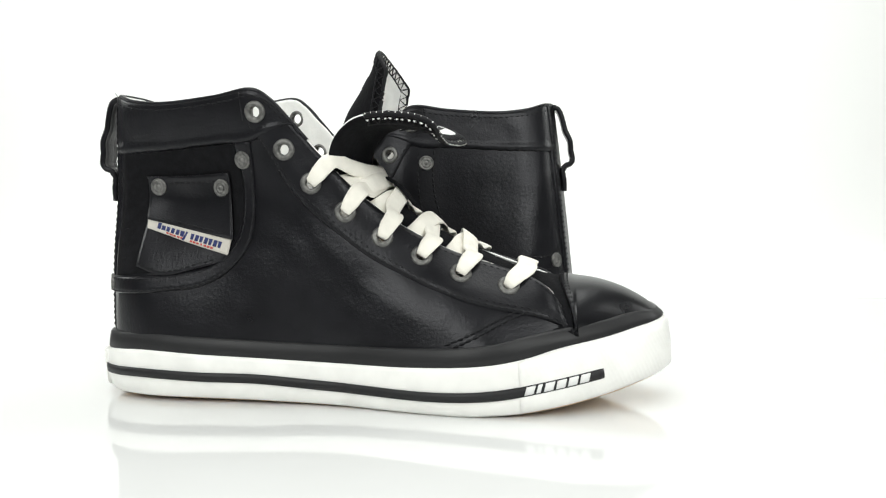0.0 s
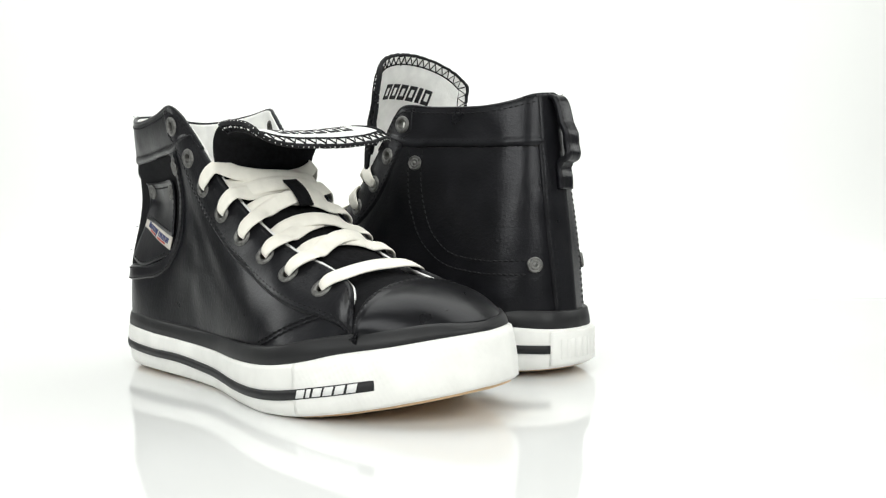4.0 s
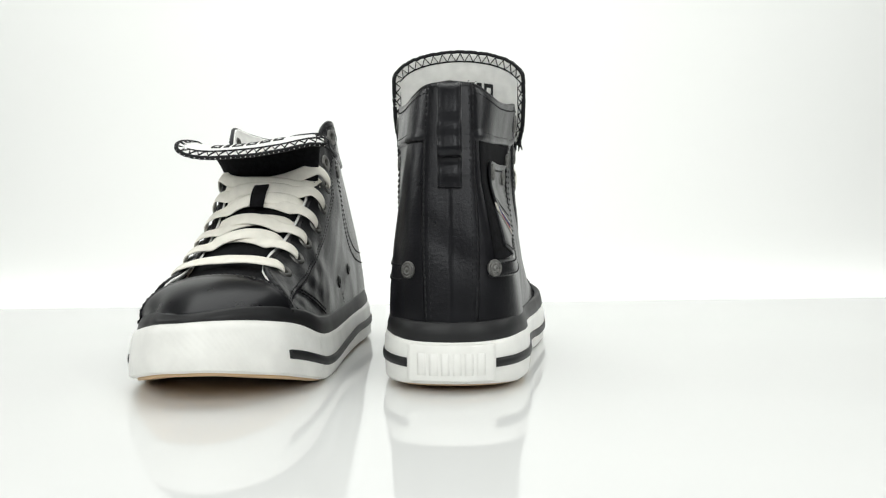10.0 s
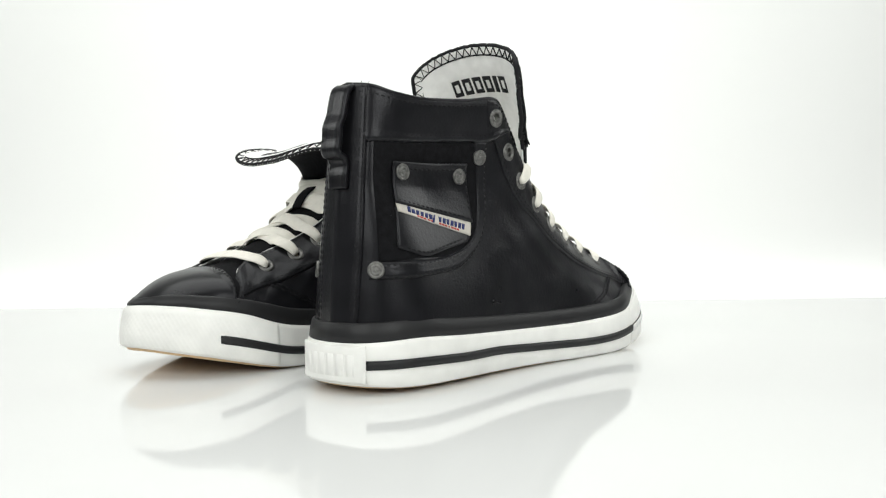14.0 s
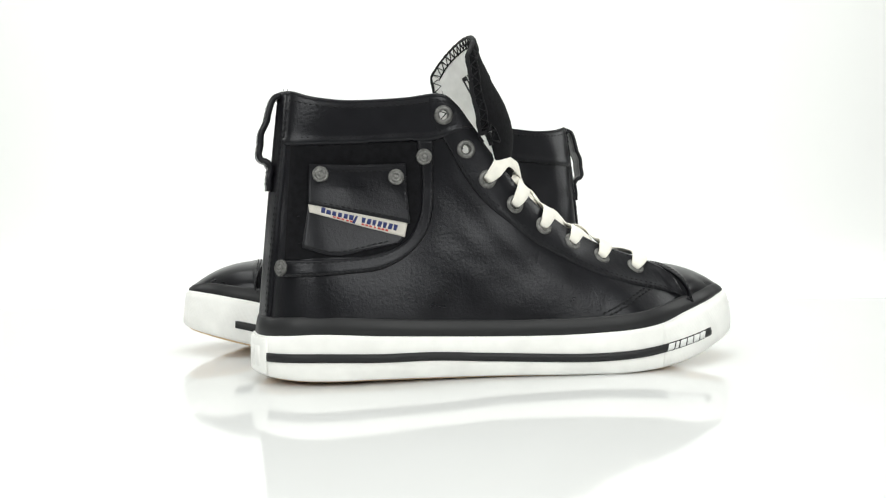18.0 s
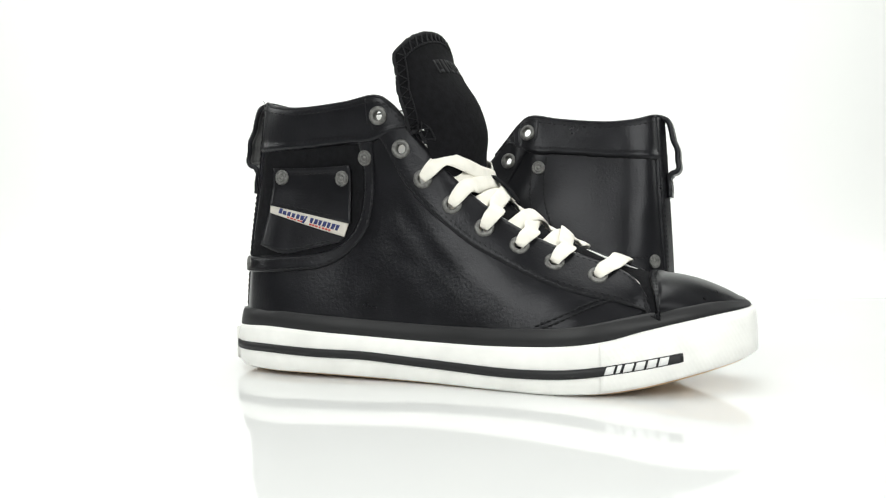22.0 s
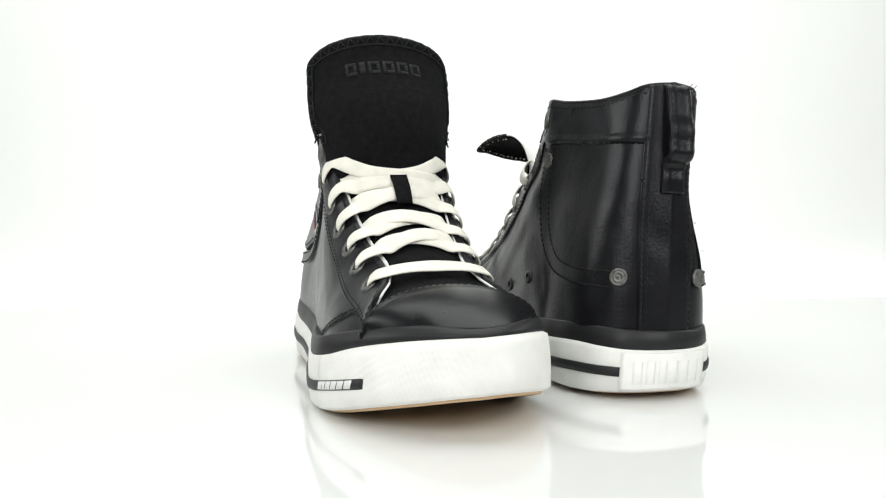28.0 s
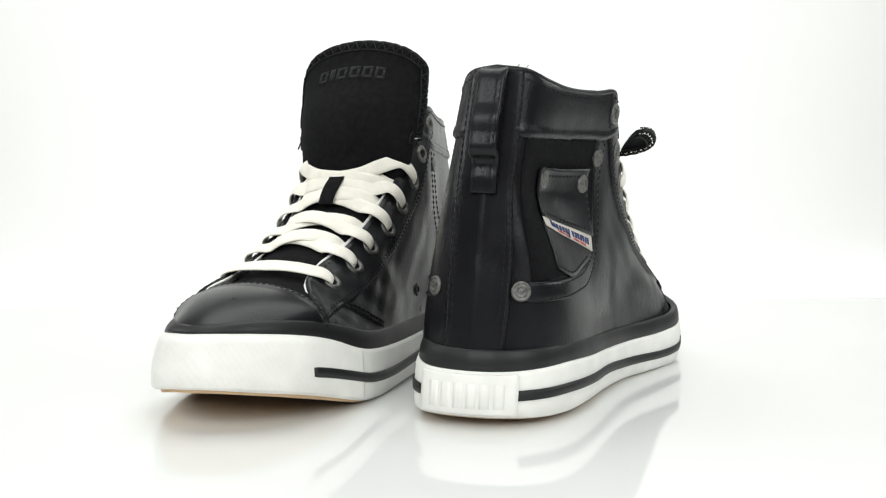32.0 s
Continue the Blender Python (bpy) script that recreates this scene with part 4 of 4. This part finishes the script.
    arch = 5.2 + 2.6 * np.sin(np.linspace(0, np.pi, pp.shape[0]))[:, None] + 0 * pp[..., 0]
    sh.sheet("lace_loop", pp, nn2, arch, 1.0, TWILL, front, "black fabric lace loop")


def build_laces(sh, folded):
    p, n, l, q, start = tongue_surface(folded, 90, 41)

    def on_tongue(x, k, off):
        col = int(round((k + 1) / 2 * 40))
        cut = [i for i in range(70) if l[i] < start + 8]
        i = cut[int(np.argmin(np.abs(p[cut, 20, 2] - x)))]
        return p[i, col] + n[i, col] * off, n[i, col]

    body = p[l < start + 8]
    body_n = n[l < start + 8]

    whole = bpy.data.objects.new("laces", None)
    scene.collection.objects.link(whole)
    whole.parent = sh.root
    tagged(whole, "flat cream cotton laces")

    def ribbon(pts, nrm, wid, label=""):
        P = along(pts, 40)
        t0 = np.r_[0, np.cumsum(np.linalg.norm(np.diff(np.array(pts), axis=0), axis=1))]
        u = np.linspace(0, t0[-1], 40)
        N = unit(np.stack([np.interp(u, t0, np.array(nrm)[:, c]) for c in range(3)], 1))
        W = np.interp(u, t0, wid)
        t = unit(np.gradient(P, axis=0))
        side = unit(np.cross(t, N))
        N = np.cross(side, t)
        prof = [(-1, 0), (-0.93, 0.5), (-0.5, 0.72), (0, 0.78), (0.5, 0.72), (0.93, 0.5), (1, 0), (0.93, -0.5), (0, -0.7), (-0.93, -0.5)]
        v = np.stack([P + side * (W * a / 2)[:, None] + N * (b * 0.95) for a, b in prof], 1)
        m = len(prof)
        f = grid_faces(40, m, wrap_m=True) + [tuple(range(m)), tuple(range(39 * m, 40 * m))]
        return sh.part("lace_strand", v.reshape(-1, 3), f, LACE, whole, label)

    def over_edge(sd, e, off, ahead=8.5):
        """An eyelet, its direction, and where a strand passes over the facing's edge next to it."""
        c, m = spot(sd, *e)
        xs = RAILS[sd][1]
        s1 = float(np.interp(e[0] + ahead, xs[5:, 1], xs[5:, 0]))
        pe = quarter(sd, np.array([s1]), np.array([1.0]))[0]
        up = unit(facing(sd, np.array([s1]), np.array([0.95]))[0] + np.array([0.35, 0, 0.75]))
        return c, m, pe + up * off, up

    def row_of(at):
        """The tongue's row level with a place on the facing's edge."""
        d = np.array([np.abs(r[:, 1] - at[1]).argmin() for r in body])
        away = ((body[np.arange(len(body)), d] - at) ** 2).sum(1)
        k = int(np.clip(away.argmin(), 1, len(body) - 2))
        c0, c1, c2 = away[k - 1:k + 2]
        return k + 0.5 * (c0 - c2) / max(c0 - 2 * c1 + c2, 1e-6)

    def on_row(r, y, off):
        k = int(np.clip(r, 0, len(body) - 2))
        u = float(np.clip(r - k, 0, 1))
        line, dirs = body[k] * (1 - u) + body[k + 1] * u, body_n[k] * (1 - u) + body_n[k + 1] * u
        at = [np.interp(y, line[:, 1], line[:, c]) for c in range(3)]
        nr = unit([np.interp(y, line[:, 1], dirs[:, c]) for c in range(3)])
        return np.array(at) + nr * off, nr

    for i in range(2, 7):
        for sd in (-1, 1):
            e, e2 = EYELETS[i], EYELETS[i - 1]
            c, m, pe, up = over_edge(sd, e, 3.0, {2: 9.5, 3: 6.5}.get(i, 4.8))
            _, _, po, uo = over_edge(-sd, e2 if i > 2 else e, -2.6, 11.5 if i > 2 else 8.0)
            over = (sd < 0) == (i % 2 == 0)
            ra, rb = row_of(pe - up * 3.0), row_of(po)
            # pulled tight over the rounded tongue, the strands lie nearer the toe than their eyelets
            r3, r4 = (row_of(over_edge(sd, EYELETS[k], 0.0, 4.8)[2]) for k in (3, 4))
            if i == 2:
                ra, rb = 1.85 * r3 - 0.85 * r4, 1.85 * r3 - 0.85 * r4
            pull = (r3 - r4) * {2: 0.75, 3: 0.45}.get(i, 0.2)
            mids = []
            for w in (0.12, 0.26, 0.4, 0.55, 0.7, 0.84):
                level = ra + (rb - ra) * (1 - w**2.4) - pull * (1 - w**4)
                high = (3.2 if over else 1.4) * math.sin(math.pi * min(1.0, w * 1.15)) + 1.0 + 1.6 * w
                q, nq_ = on_row(level, po[1] * (1 - w) + pe[1] * w, high)
                mids.append((q, unit(nq_ + np.array([0.3, 0.0, 0.0]))))
            k = c * 0.6 + pe * 0.4 + m * 3.0
            wide = 9.3 if i > 2 else 8.2
            ribbon([po + np.array([0, -sd * 0.8, -3.0])] + [a for a, _ in mids] + [pe, k, c + m * 1.7, c - m * 2.5],
                   [uo] + [b for _, b in mids] + [up, unit(up * 0.4 + m), m, m], [8.6] + [wide] * len(mids) + [9.4, 8.2, 5.6, 4.6])
    e = EYELETS[7]
    cs = [over_edge(sd, e, 1.4, 6.0) for sd in (-1, 1)]
    a2, n2 = on_tongue(e[1] + 4.5, 0.0, 5.0)
    (c, m, pe, up), (c2, m2, pe2, up2) = cs
    ribbon([c - m * 2.5, c + m * 1.6, c * 0.62 + pe * 0.38 + m * 2.6, pe, a2, pe2, c2 * 0.62 + pe2 * 0.38 + m2 * 2.6, c2 + m2 * 1.6, c2 - m2 * 2.5],
           [m, m, unit(m + up * 0.4), up, n2, up2, unit(m2 + up2 * 0.4), m2, m2], [4.6, 5.8, 8.6, 10, 10.6, 10, 8.6, 5.8, 4.6])


def sneaker(folded, lean):
    root = new("sneaker")
    sh = Shoe(root, lean)
    build_sole(sh)
    build_upper(sh)
    build_side_details(sh)
    build_loose_threads(sh)
    sh.soft = False
    build_tongue(sh, folded)
    build_laces(sh, folded)
    tagged(root, "black leather high-top sneaker, white sole, tongue " + ("folded forward" if folded else "standing upright"),
           "shoe", "pair of sneakers")
    return root


studio()
shoe_folded = sneaker(True, True)
shoe_upright = sneaker(False, False)

# the turn of the floor's middle, in degrees at each whole second
TURN = [0.03, -8.82, -17.7, -26.56, -35.4, -44.22, -53.09, -61.99, -70.8, -79.56, -88.43, -97.34, -106.2, -115.0, -123.72, -132.41, -141.09,
        -149.71, -158.23, -166.76, -175.28, -183.82, -192.52, -201.32, -210.11, -219.09, -228.36, -237.76, -247.17, -256.5, -265.71, -275.02, -284.47]


def motions():
    for ob, x, y, head in ((shoe_folded, -0.16594, -0.0688, 350.28), (shoe_upright, 0.09921, 0.01325, 172.28)):
        rows = []
        for t, a in enumerate(TURN):
            c, s = math.cos(radians(a)), math.sin(radians(a))
            rows.append((float(t), pose(c * x - s * y, s * x + c * y, 0.0027, 0, 0, head + a)))
        walk(ob, rows)


motions()
